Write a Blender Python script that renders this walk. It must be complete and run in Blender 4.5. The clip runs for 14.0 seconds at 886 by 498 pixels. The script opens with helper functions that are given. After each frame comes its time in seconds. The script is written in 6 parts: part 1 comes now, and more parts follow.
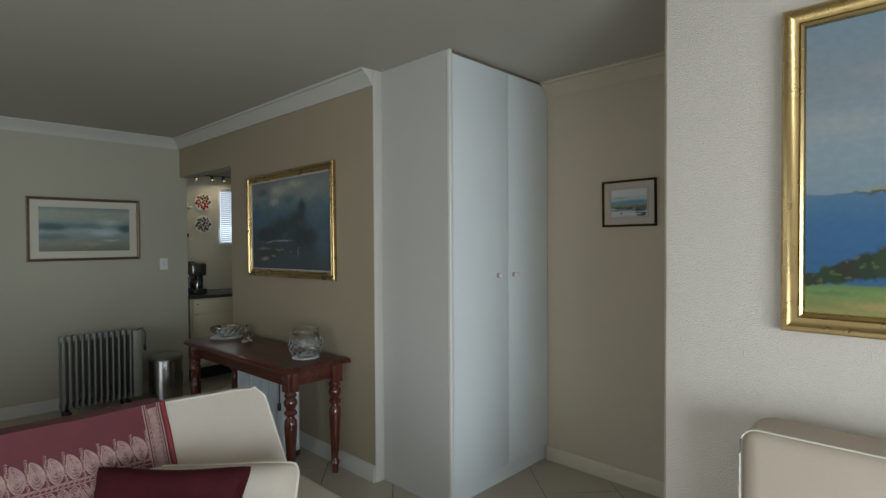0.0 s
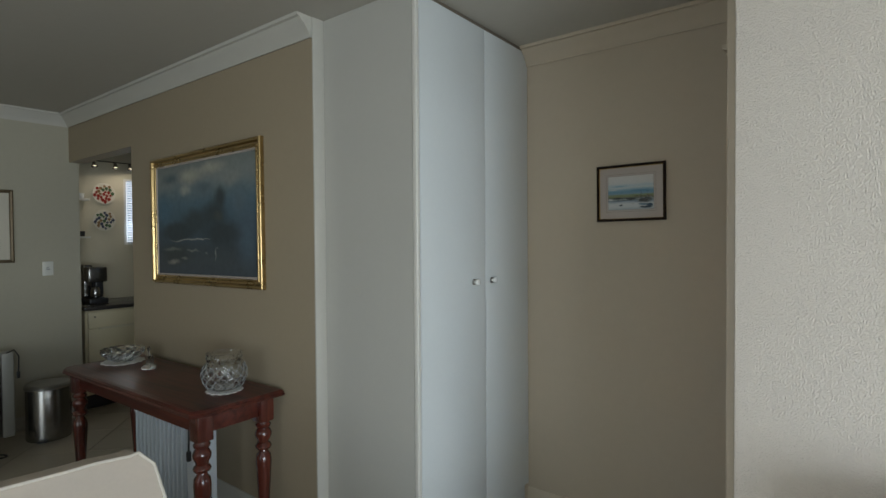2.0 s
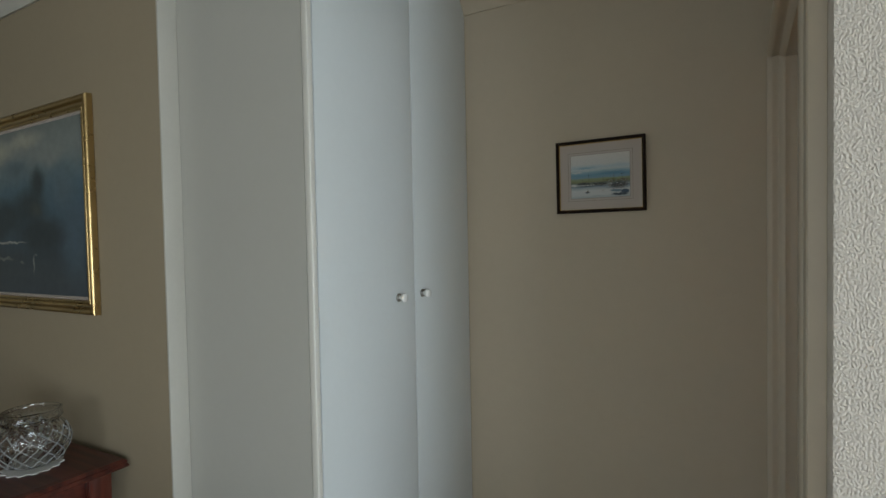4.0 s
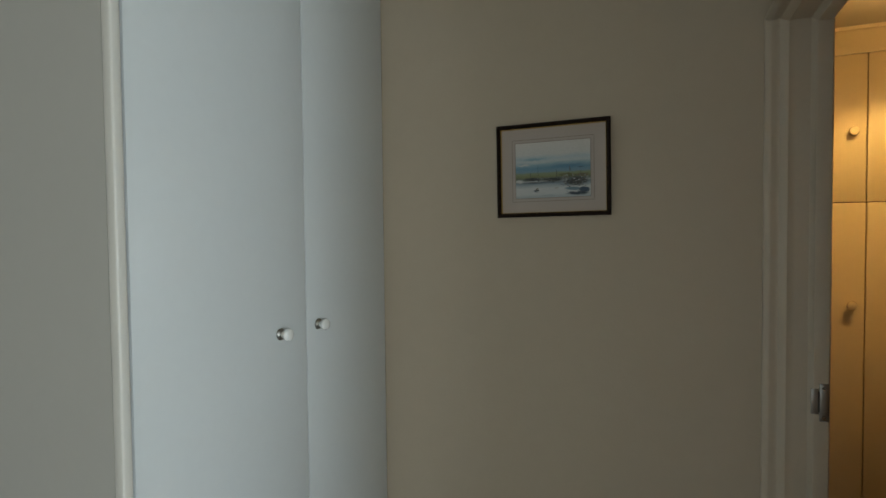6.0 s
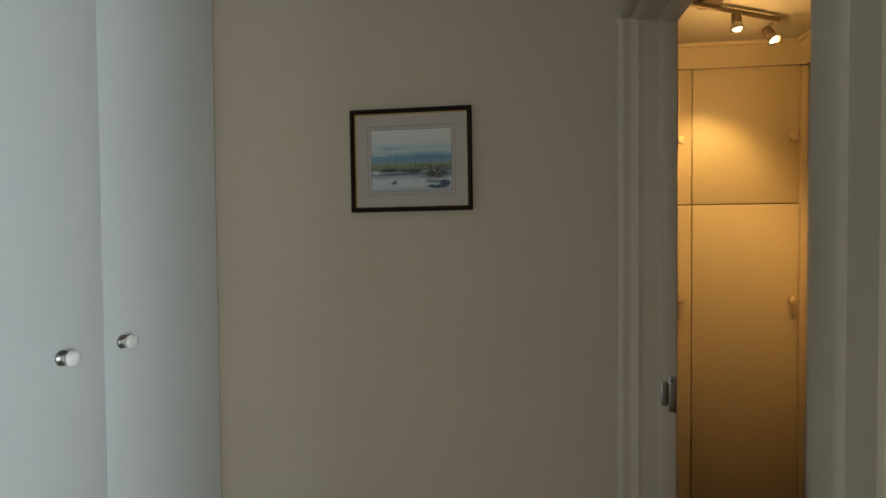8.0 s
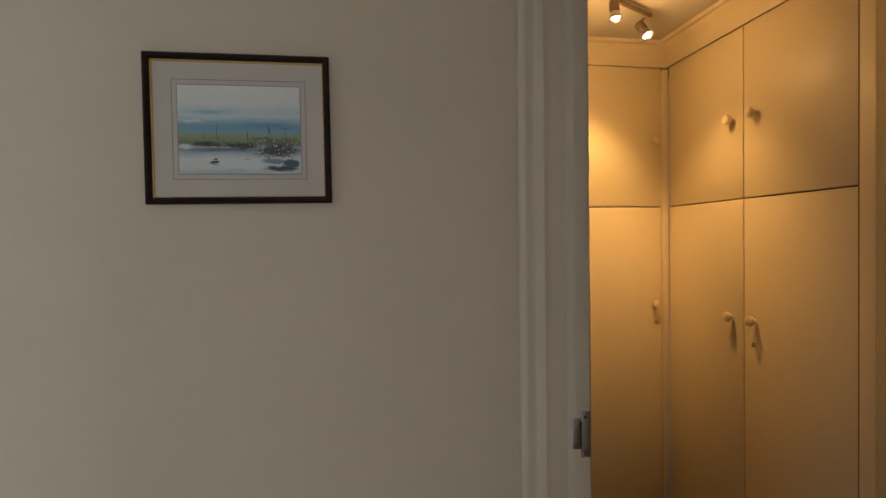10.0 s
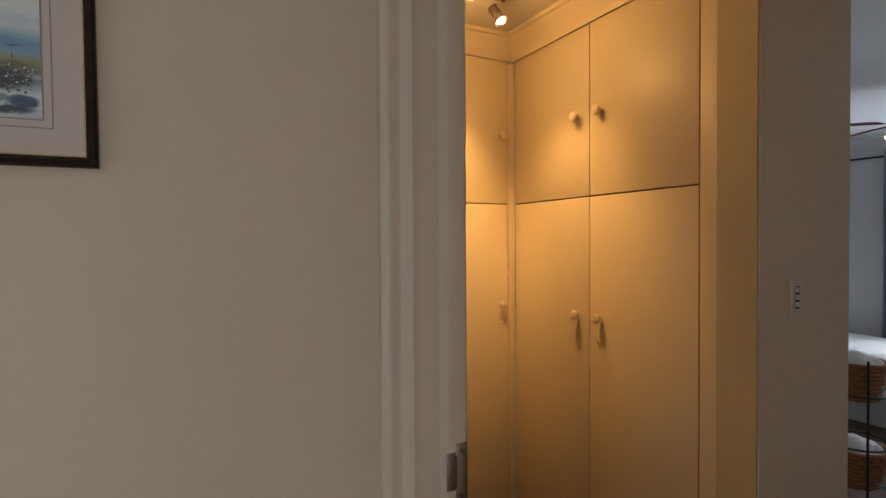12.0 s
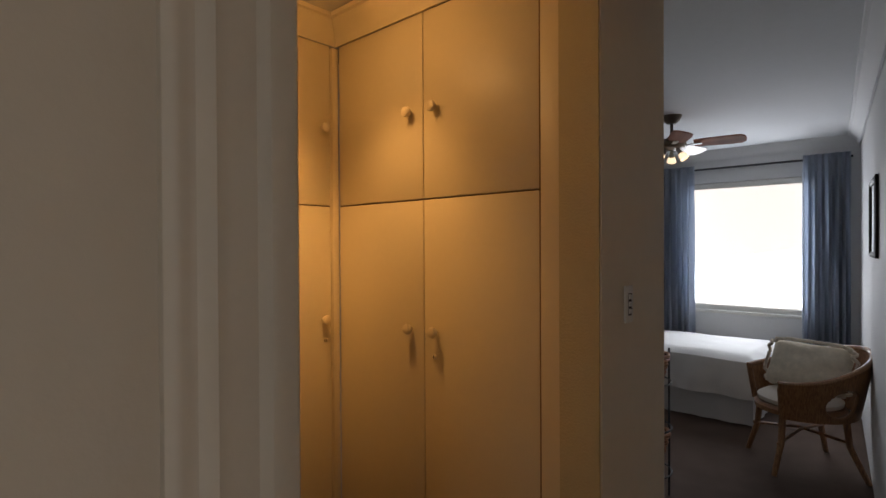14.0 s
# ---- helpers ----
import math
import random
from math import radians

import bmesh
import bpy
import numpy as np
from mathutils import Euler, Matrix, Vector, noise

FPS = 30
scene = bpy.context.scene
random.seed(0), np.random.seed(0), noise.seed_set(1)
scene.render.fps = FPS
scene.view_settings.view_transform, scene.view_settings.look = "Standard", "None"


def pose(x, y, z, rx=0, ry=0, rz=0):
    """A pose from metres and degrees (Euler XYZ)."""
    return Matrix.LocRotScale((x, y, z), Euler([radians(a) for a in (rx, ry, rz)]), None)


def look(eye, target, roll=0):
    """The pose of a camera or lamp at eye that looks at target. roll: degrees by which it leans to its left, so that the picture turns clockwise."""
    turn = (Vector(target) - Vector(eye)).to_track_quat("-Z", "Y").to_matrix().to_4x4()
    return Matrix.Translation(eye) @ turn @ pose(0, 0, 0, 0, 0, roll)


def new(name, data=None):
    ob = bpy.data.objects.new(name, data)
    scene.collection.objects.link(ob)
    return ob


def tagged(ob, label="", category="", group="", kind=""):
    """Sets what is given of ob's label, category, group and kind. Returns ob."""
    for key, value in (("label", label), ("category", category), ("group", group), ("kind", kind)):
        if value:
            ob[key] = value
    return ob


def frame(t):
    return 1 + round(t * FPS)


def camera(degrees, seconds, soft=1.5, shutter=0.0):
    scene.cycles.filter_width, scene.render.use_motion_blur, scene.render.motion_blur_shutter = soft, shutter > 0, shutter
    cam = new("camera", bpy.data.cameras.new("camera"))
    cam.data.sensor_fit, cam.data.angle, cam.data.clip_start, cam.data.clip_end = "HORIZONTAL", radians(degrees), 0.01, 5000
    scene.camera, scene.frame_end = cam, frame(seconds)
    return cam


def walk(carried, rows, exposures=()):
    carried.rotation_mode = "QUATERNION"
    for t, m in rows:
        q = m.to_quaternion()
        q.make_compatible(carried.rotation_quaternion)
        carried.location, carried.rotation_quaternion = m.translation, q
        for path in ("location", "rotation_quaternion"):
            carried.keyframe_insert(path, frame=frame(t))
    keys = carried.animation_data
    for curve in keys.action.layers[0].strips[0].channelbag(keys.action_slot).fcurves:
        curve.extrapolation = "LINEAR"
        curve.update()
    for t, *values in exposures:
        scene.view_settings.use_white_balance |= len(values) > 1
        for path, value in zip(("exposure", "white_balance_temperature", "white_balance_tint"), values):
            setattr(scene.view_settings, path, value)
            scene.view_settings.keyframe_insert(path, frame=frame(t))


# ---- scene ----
cam = camera(80.0, 14.0)
METRES, EYE, TILT, LEAN, TURN = 3.05, 1.48, 0.0, 0.0, 41.7
EXPOSURES = [(0, 0.07, 6700, 13), (3, 0.06, 6750, 13), (6.5, -0.06, 6900, 11), (8.2, 0.24, 6850, 13), (11, 0.73, 6800, 23), (12.5, 0.86, 6950, 25), (13.4, 0.45, 7200, 26), (14, 0.20, 7300, 27)]
PATH = [
    (0, (0.252, 0.204, 1.476), (-1.137, 1.642, 1.442), -0.3),
    (0.5, (0.077, 0.269, 1.473), (-1.284, 1.734, 1.441), -0.3),
    (1, (-0.051, 0.344, 1.464), (-1.359, 1.856, 1.432), -0.2),
    (1.5, (-0.182, 0.481, 1.47), (-1.443, 2.033, 1.433), -0.3),
    (2, (-0.302, 0.628, 1.468), (-1.519, 2.215, 1.43), -0.4),
    (2.5, (-0.414, 0.768, 1.469), (-1.585, 2.389, 1.429), -0.5),
    (3, (-0.529, 0.906, 1.475), (-1.634, 2.573, 1.44), -0.6),
    (3.2, (-0.567, 0.963, 1.477), (-1.641, 2.65, 1.435), -0.8),
    (5.5, (-0.815, 1.625, 1.493), (-1.679, 3.428, 1.435), -0.6),
    (6, (-0.872, 1.692, 1.508), (-1.624, 3.544, 1.444), -0.6),
    (6.5, (-0.895, 1.729, 1.502), (-1.512, 3.631, 1.447), -0.6),
    (7, (-0.904, 1.756, 1.492), (-1.4, 3.693, 1.452), -0.6),
    (7.5, (-0.912, 1.787, 1.489), (-1.283, 3.75, 1.446), -0.6),
    (8, (-0.899, 1.853, 1.484), (-1.146, 3.835, 1.433), -0.5),
    (8.2, (-0.896, 1.888, 1.474), (-1.085, 3.878, 1.438), -0.5),
    (10.3, (-0.948, 2.252, 1.478), (-0.601, 4.222, 1.447), -0.7),
    (10.5, (-0.914, 2.26, 1.479), (-0.55, 4.227, 1.45), -0.7),
    (11, (-0.947, 2.347, 1.48), (-0.388, 4.267, 1.443), -0.4),
    (11.5, (-0.939, 2.415, 1.465), (-0.192, 4.27, 1.43), -0.3),
    (12, (-0.914, 2.491, 1.459), (0.001, 4.269, 1.426), -0.3),
    (12.5, (-0.893, 2.584, 1.459), (0.178, 4.273, 1.431), -0.2),
    (13, (-0.874, 2.64, 1.464), (0.323, 4.242, 1.439), -0.2),
    (13.5, (-0.844, 2.693, 1.469), (0.49, 4.183, 1.447), -0.2),
    (14, (-0.818, 2.716, 1.465), (0.656, 4.068, 1.448), -0.3),
]
walk(cam, [(t, look(eye, target, roll)) for t, eye, target, roll in PATH], EXPOSURES)

# ---- world, daylight, lamps ----
world = bpy.data.worlds.new("world")
scene.world = world
world.use_nodes = True
wn = world.node_tree.nodes
sky = wn.new("ShaderNodeTexSky")
sky.sky_type = "NISHITA"
sky.sun_disc = False
sky.sun_elevation, sky.sun_rotation = radians(50), radians(160)
wn["Background"].inputs[1].default_value = 0.08
world.node_tree.links.new(sky.outputs[0], wn["Background"].inputs[0])


def area_lamp(name, eye, target, sx, sy, power, colour, spread=180):
    d = bpy.data.lights.new(name, "AREA")
    d.shape, d.size, d.size_y, d.energy, d.color, d.spread = "RECTANGLE", sx, sy, power, colour, radians(spread)
    ob = new(name, d)
    ob.matrix_world = look(eye, target)
    return ob


def spot_lamp(name, eye, target, power, colour, angle, blend=0.6, radius=0.02):
    d = bpy.data.lights.new(name, "SPOT")
    d.energy, d.color, d.spot_size, d.spot_blend, d.shadow_soft_size = power, colour, radians(angle), blend, radius
    ob = new(name, d)
    ob.matrix_world = look(eye, target)
    return ob


DAY = (0.76, 0.91, 1.0)
WARM = (1.0, 0.575, 0.185)
area_lamp("window_light_east", (3.12, -0.75, 1.05), (0.0, -0.75, 0.05), 3.1, 1.8, 168, DAY)
area_lamp("window_light_south", (-1.1, -2.98, 1.2), (-1.1, 0.5, 0.4), 2.0, 2.0, 30, DAY)
area_lamp("window_light_bedroom", (5.04, 4.035, 1.43), (1.0, 4.0, 1.2), 1.05, 1.15, 20, (0.70, 0.89, 1.0))
area_lamp("window_light_kitchen", (-6.2, 3.15, 1.8), (-5.0, 3.1, 1.2), 0.35, 0.6, 1.6, DAY)
area_lamp("kitchen_spot_glow", (-6.05, 2.86, 2.20), (-5.9, 3.0, 0.9), 0.4, 0.06, 1.0, (1.0, 0.93, 0.80))

# ---- materials ----


def mat(name, colour, rough=0.6, metal=0.0, var=0.06, scale=3.0, bump=0.0, bump_scale=200.0, spec=0.5, coat=0.0, stretch=(1, 1, 1), fine=0.03, random_tint=0.0, bump_dist=0.004):
    m = bpy.data.materials.new(name)
    m.use_nodes = True
    n, l = m.node_tree.nodes, m.node_tree.links
    b = n["Principled BSDF"]
    b.inputs["Roughness"].default_value, b.inputs["Metallic"].default_value = rough, metal
    b.inputs["Specular IOR Level"].default_value, b.inputs["Coat Weight"].default_value = spec, coat
    tc, mp = n.new("ShaderNodeTexCoord"), n.new("ShaderNodeMapping")
    mp.inputs["Scale"].default_value = stretch
    l.new(tc.outputs["Object"], mp.inputs[0])
    big, small = n.new("ShaderNodeTexNoise"), n.new("ShaderNodeTexNoise")
    for t, s, d in ((big, scale, 4), (small, scale * 22, 3)):
        t.inputs["Scale"].default_value, t.inputs["Detail"].default_value = s, d
        l.new(mp.outputs[0], t.inputs["Vector"])
    add = n.new("ShaderNodeMath")
    add.operation = "MULTIPLY_ADD"
    l.new(small.outputs["Fac"], add.inputs[0])
    add.inputs[1].default_value = fine / max(var, 1e-4)
    l.new(big.outputs["Fac"], add.inputs[2])
    src = add.outputs[0]
    if random_tint:
        oi, ad2 = n.new("ShaderNodeObjectInfo"), n.new("ShaderNodeMath")
        ad2.operation = "MULTIPLY_ADD"
        l.new(oi.outputs["Random"], ad2.inputs[0])
        ad2.inputs[1].default_value = random_tint
        l.new(src, ad2.inputs[2])
        src = ad2.outputs[0]
    ramp = n.new("ShaderNodeMapRange")
    ramp.inputs["From Min"].default_value, ramp.inputs["From Max"].default_value = 0.3, 0.7 + fine / max(var, 1e-4) + random_tint
    ramp.inputs["To Min"].default_value, ramp.inputs["To Max"].default_value = 1 - var, 1 + var
    l.new(src, ramp.inputs[0])
    mul = n.new("ShaderNodeVectorMath")
    mul.operation = "SCALE"
    mul.inputs[0].default_value = colour
    l.new(ramp.outputs[0], mul.inputs["Scale"])
    l.new(mul.outputs[0], b.inputs["Base Color"])
    rr = n.new("ShaderNodeMapRange")
    rr.inputs["To Min"].default_value, rr.inputs["To Max"].default_value = max(0.02, rough * 0.85), min(1, rough * 1.15)
    l.new(big.outputs["Fac"], rr.inputs[0])
    l.new(rr.outputs[0], b.inputs["Roughness"])
    if bump:
        bn, bt = n.new("ShaderNodeBump"), n.new("ShaderNodeTexNoise")
        bt.inputs["Scale"].default_value, bt.inputs["Detail"].default_value = bump_scale, 3
        l.new(mp.outputs[0], bt.inputs["Vector"])
        l.new(bt.outputs["Fac"], bn.inputs["Height"])
        bn.inputs["Strength"].default_value, bn.inputs["Distance"].default_value = bump, bump_dist
        l.new(bn.outputs[0], b.inputs["Normal"])
    return m


def wood(name, dark, light, rough=0.28, grain=18.0, axis=0, coat=0.4):
    m = mat(name, dark, rough, var=0.05, coat=coat)
    n, l = m.node_tree.nodes, m.node_tree.links
    tc, mp, t, r = n.new("ShaderNodeTexCoord"), n.new("ShaderNodeMapping"), n.new("ShaderNodeTexNoise"), n.new("ShaderNodeValToRGB")
    s = [grain, grain, grain]
    s[axis] = grain * 0.06
    mp.inputs["Scale"].default_value = s
    t.inputs["Scale"].default_value, t.inputs["Detail"].default_value, t.inputs["Distortion"].default_value = 2.2, 5, 0.4
    l.new(tc.outputs["Object"], mp.inputs[0]), l.new(mp.outputs[0], t.inputs["Vector"]), l.new(t.outputs["Fac"], r.inputs[0])
    r.color_ramp.elements[0].position, r.color_ramp.elements[1].position = 0.32, 0.7
    r.color_ramp.elements[0].color, r.color_ramp.elements[1].color = (*dark, 1), (*light, 1)
    l.new(r.outputs[0], n["Principled BSDF"].inputs["Base Color"])
    return m


def glow(name, colour, strength):
    m = bpy.data.materials.new(name)
    m.use_nodes = True
    b = m.node_tree.nodes["Principled BSDF"]
    b.inputs["Base Color"].default_value = (*colour, 1)
    b.inputs["Emission Color"].default_value = (*colour, 1)
    b.inputs["Emission Strength"].default_value = strength
    return m


def clear(name, colour=(0.95, 0.98, 1.0), rough=0.02, ior=1.5):
    m = bpy.data.materials.new(name)
    m.use_nodes = True
    b = m.node_tree.nodes["Principled BSDF"]
    b.inputs["Base Color"].default_value = (*colour, 1)
    b.inputs["Roughness"].default_value = rough
    b.inputs["Transmission Weight"].default_value = 1
    b.inputs["IOR"].default_value = ior
    return m


def scenery(name, stops, wobble=0.05, scale=9.0, speck=0.25, speck_scale=60.0, rough=0.5, squash=2.5, height=1.0, coat=0.0, blobs=(), ragged=0.05):
    """A painted picture: bands of colour up the canvas (0 at its foot, 1 at its head), wandering by noise, with brushwork."""
    m = bpy.data.materials.new(name)
    m.use_nodes = True
    n, l = m.node_tree.nodes, m.node_tree.links
    b = n["Principled BSDF"]
    b.inputs["Roughness"].default_value = rough
    b.inputs["Coat Weight"].default_value, b.inputs["Coat Roughness"].default_value = coat, 0.05
    tc, sep, mp = n.new("ShaderNodeTexCoord"), n.new("ShaderNodeSeparateXYZ"), n.new("ShaderNodeMapping")
    mp.inputs["Scale"].default_value = (1, 1, squash)
    l.new(tc.outputs["Object"], sep.inputs[0]), l.new(tc.outputs["Object"], mp.inputs[0])
    wob, spk = n.new("ShaderNodeTexNoise"), n.new("ShaderNodeTexNoise")
    wob.inputs["Scale"].default_value, wob.inputs["Detail"].default_value = scale, 6
    spk.inputs["Scale"].default_value, spk.inputs["Detail"].default_value = speck_scale, 4
    l.new(mp.outputs[0], wob.inputs["Vector"]), l.new(mp.outputs[0], spk.inputs["Vector"])
    dz, a1 = n.new("ShaderNodeMath"), n.new("ShaderNodeMath")
    dz.operation, a1.operation = "DIVIDE", "MULTIPLY_ADD"
    l.new(sep.outputs["Z"], dz.inputs[0])
    dz.inputs[1].default_value = height
    sub = n.new("ShaderNodeMath")
    sub.operation = "SUBTRACT"
    l.new(wob.outputs["Fac"], sub.inputs[0])
    sub.inputs[1].default_value = 0.5
    l.new(sub.outputs[0], a1.inputs[0])
    a1.inputs[1].default_value = wobble * 2
    l.new(dz.outputs[0], a1.inputs[2])
    r = n.new("ShaderNodeValToRGB")
    e = r.color_ramp.elements
    while len(e) < len(stops):
        e.new(0.5)
    for el, (p, c) in zip(e, stops):
        el.position, el.color = p, (*c, 1)
    l.new(a1.outputs[0], r.inputs[0])
    colour = r.outputs[0]
    # masses of paint with ragged edges: x and height of the middle, half width, half height, colour, softness
    edge, shift, mv = n.new("ShaderNodeTexNoise"), n.new("ShaderNodeVectorMath"), n.new("ShaderNodeVectorMath")
    edge.inputs["Scale"].default_value, edge.inputs["Detail"].default_value, edge.inputs["Roughness"].default_value = scale * 2.5, 8, 0.65
    l.new(tc.outputs["Object"], edge.inputs["Vector"])
    shift.operation, mv.operation = "MULTIPLY_ADD", "ADD"
    l.new(edge.outputs["Color"], shift.inputs[0])
    shift.inputs[1].default_value, shift.inputs[2].default_value = (ragged * 2,) * 3, (-ragged,) * 3
    l.new(tc.outputs["Object"], mv.inputs[0]), l.new(shift.outputs[0], mv.inputs[1])
    for bx, bz, rx, rz, bc, soft in blobs:
        o, s, ln, mp2, mx = n.new("ShaderNodeVectorMath"), n.new("ShaderNodeVectorMath"), n.new("ShaderNodeVectorMath"), n.new("ShaderNodeMapRange"), n.new("ShaderNodeMix")
        o.operation, s.operation, ln.operation = "SUBTRACT", "MULTIPLY", "LENGTH"
        o.inputs[1].default_value, s.inputs[1].default_value = (bx, 0, bz), (1 / rx, 0, 1 / rz)
        l.new(mv.outputs[0], o.inputs[0]), l.new(o.outputs[0], s.inputs[0]), l.new(s.outputs[0], ln.inputs[0]), l.new(ln.outputs["Value"], mp2.inputs[0])
        mp2.interpolation_type = "SMOOTHSTEP"
        mp2.inputs["From Min"].default_value, mp2.inputs["From Max"].default_value = 1.0, 1.0 - soft
        mx.data_type = "RGBA"
        l.new(mp2.outputs[0], mx.inputs["Factor"]), l.new(colour, mx.inputs["A"])
        mx.inputs["B"].default_value = (*bc, 1)
        colour = mx.outputs["Result"]
    mr, mul = n.new("ShaderNodeMapRange"), n.new("ShaderNodeVectorMath")
    mr.inputs["From Min"].default_value, mr.inputs["From Max"].default_value = 0.3, 0.7
    mr.inputs["To Min"].default_value, mr.inputs["To Max"].default_value = 1 - speck, 1 + speck
    l.new(spk.outputs["Fac"], mr.inputs[0])
    mul.operation = "SCALE"
    l.new(colour, mul.inputs[0]), l.new(mr.outputs[0], mul.inputs["Scale"])
    l.new(mul.outputs[0], b.inputs["Base Color"])
    return m


M_TAUPE = mat("taupe_paint", (0.345, 0.28, 0.195), 0.75, var=0.05, scale=1.5, bump=0.12, bump_scale=90)
M_GREY_WALL = mat("grey_green_paint", (0.43, 0.40, 0.315), 0.75, var=0.05, scale=1.5, bump=0.12, bump_scale=90)
M_HALL = mat("warm_beige_paint", (0.51, 0.431, 0.330), 0.7, var=0.05, scale=1.3, bump=0.10, bump_scale=90)
M_ROUGH = mat("orange_peel_cream_paint", (0.83, 0.755, 0.68), 0.55, var=0.05, scale=2, bump=1.0, bump_scale=280, bump_dist=0.0058, stretch=(1, 1, 0.75))
M_CEIL = mat("ceiling_paint", (0.475, 0.45, 0.40), 0.85, var=0.04, scale=1.2, bump=0.08, bump_scale=120)
M_TRIM = mat("white_gloss_trim", (0.70, 0.68, 0.63), 0.4, var=0.05, scale=5, bump=0.04, bump_scale=40)
M_CASING = mat("cream_casing_paint", (0.58, 0.50, 0.395), 0.45, var=0.05, scale=4, bump=0.05, bump_scale=40)
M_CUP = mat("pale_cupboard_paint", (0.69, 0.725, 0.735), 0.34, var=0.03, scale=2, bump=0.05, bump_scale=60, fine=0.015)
# side panel in a greyer tone than the cupboard doors
M_PANEL = mat("grey_side_panel", (0.49, 0.478, 0.44), 0.5, var=0.03, scale=2, bump=0.06, bump_scale=60, fine=0.015)
M_CREAM = mat("cream_wardrobe_paint", (0.66, 0.57, 0.40), 0.42, var=0.04, scale=2, bump=0.05, bump_scale=60)
# browns and near-black that paint the shade inside gaps and slots
M_BROWNSHADE = mat("brown_gap_shade", (0.10, 0.05, 0.022), 0.8, var=0.1)
M_SOFTSHADE = mat("soft_gap_shade", (0.22, 0.13, 0.06), 0.8, var=0.1)
M_GAPSHADE = mat("dark_gap_shade", (0.05, 0.045, 0.04), 0.8, var=0.2)
M_CORN = mat("cornice_plaster", (0.53, 0.51, 0.46), 0.6, var=0.05, scale=4)
M_TILE = mat("beige_floor_tile", (0.43, 0.38, 0.30), 0.33, var=0.05, scale=3, bump=0.05, bump_scale=30, random_tint=0.4)
M_GROUT = mat("dark_grout", (0.16, 0.14, 0.115), 0.9, var=0.2, scale=20)
M_CARPET = mat("brown_carpet", (0.115, 0.078, 0.062), 0.95, var=0.18, scale=5, bump=0.6, bump_scale=350, spec=0.1)
M_BEDWALL = mat("white_bedroom_paint", (0.66, 0.66, 0.66), 0.75, var=0.04, scale=1.5, bump=0.1, bump_scale=90)
M_BEDCEIL = mat("bedroom_ceiling_paint", (0.56, 0.57, 0.58), 0.85, var=0.05, scale=1.2, bump=0.1, bump_scale=120)
M_TABLE = wood("red_mahogany", (0.045, 0.009, 0.006), (0.13, 0.028, 0.017), 0.38, 16, 0, 0.15)
M_LEG = wood("red_mahogany_leg", (0.05, 0.010, 0.007), (0.14, 0.03, 0.018), 0.22, 16, 2, 0.6)
M_GILT = mat("gilt", (0.50, 0.355, 0.165), 0.28, metal=1.0, var=0.14, scale=9, bump=0.04, bump_scale=160)
M_GILT_LIGHT = mat("bright_gilt_edge", (0.80, 0.60, 0.26), 0.25, metal=0.9, var=0.15, scale=20, bump=0.2, bump_scale=150)
M_DARKFRAME = wood("dark_picture_frame", (0.008, 0.0045, 0.003), (0.024, 0.011, 0.007), 0.6, 40, 0, 0.0)
M_DARKFRAME.node_tree.nodes["Principled BSDF"].inputs["Specular IOR Level"].default_value = 0.2
M_BRONZEFRAME = mat("bronze_picture_frame", (0.16, 0.12, 0.075), 0.4, metal=0.5, var=0.2, scale=20)
M_MOUNT = mat("pale_mount_card", (0.46, 0.40, 0.36), 0.8, var=0.03, scale=8, fine=0.02)
M_MOUNT_PALE = mat("cream_mount_card", (0.60, 0.56, 0.47), 0.8, var=0.03, scale=8, fine=0.02)
M_LINE = mat("mount_line", (0.25, 0.22, 0.19), 0.8)
M_SOFA = mat("cream_cotton", (0.61, 0.53, 0.455), 0.9, var=0.06, scale=4, bump=0.35, bump_scale=500, spec=0.15)
M_SOFA2 = mat("beige_microfibre", (0.55, 0.46, 0.375), 0.85, var=0.05, scale=4, bump=0.3, bump_scale=500, spec=0.15)
M_PIPING = mat("cream_piping", (0.70, 0.64, 0.56), 0.85, var=0.05)
M_MAROON = mat("maroon_silk", (0.13, 0.024, 0.034), 0.5, var=0.12, scale=12, bump=0.3, bump_scale=400)
M_THREAD = mat("pale_gold_weave", (0.43, 0.265, 0.245), 0.5, var=0.25, scale=60, bump=0.5, bump_scale=500)
M_CUSHION = mat("dark_wine_velvet", (0.046, 0.006, 0.009), 0.75, var=0.35, scale=9, bump=0.5, bump_scale=60, spec=0.15)
M_STEEL = mat("brushed_steel", (0.30, 0.29, 0.275), 0.24, metal=1.0, var=0.03, scale=4, stretch=(1, 1, 4), fine=0.01)
M_NICKEL = mat("dull_nickel", (0.36, 0.35, 0.33), 0.35, metal=1.0, var=0.1, scale=10)
M_BLACK = mat("black_plastic", (0.018, 0.018, 0.02), 0.45, var=0.1)
# grey heater enamel darkened to paint the shade between the fins
M_HEATER_SHADE = mat("shaded_heater_enamel", (0.16, 0.16, 0.145), 0.45, var=0.1)
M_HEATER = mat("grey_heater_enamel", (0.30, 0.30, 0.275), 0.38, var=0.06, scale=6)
M_HEATER_W = mat("white_heater_enamel", (0.62, 0.66, 0.70), 0.35, var=0.04, scale=6)
M_PORCELAIN = mat("white_porcelain", (0.82, 0.82, 0.80), 0.12, var=0.02, coat=0.5)
M_PLASTIC_W = mat("ivory_plastic", (0.72, 0.71, 0.66), 0.35, var=0.03)
M_CREAMKNOB = mat("cream_painted_knob", (0.70, 0.60, 0.42), 0.3, var=0.04, coat=0.3)
M_CRYSTAL = clear("crystal_glass", (0.97, 0.99, 1.0), 0.01, 1.55)
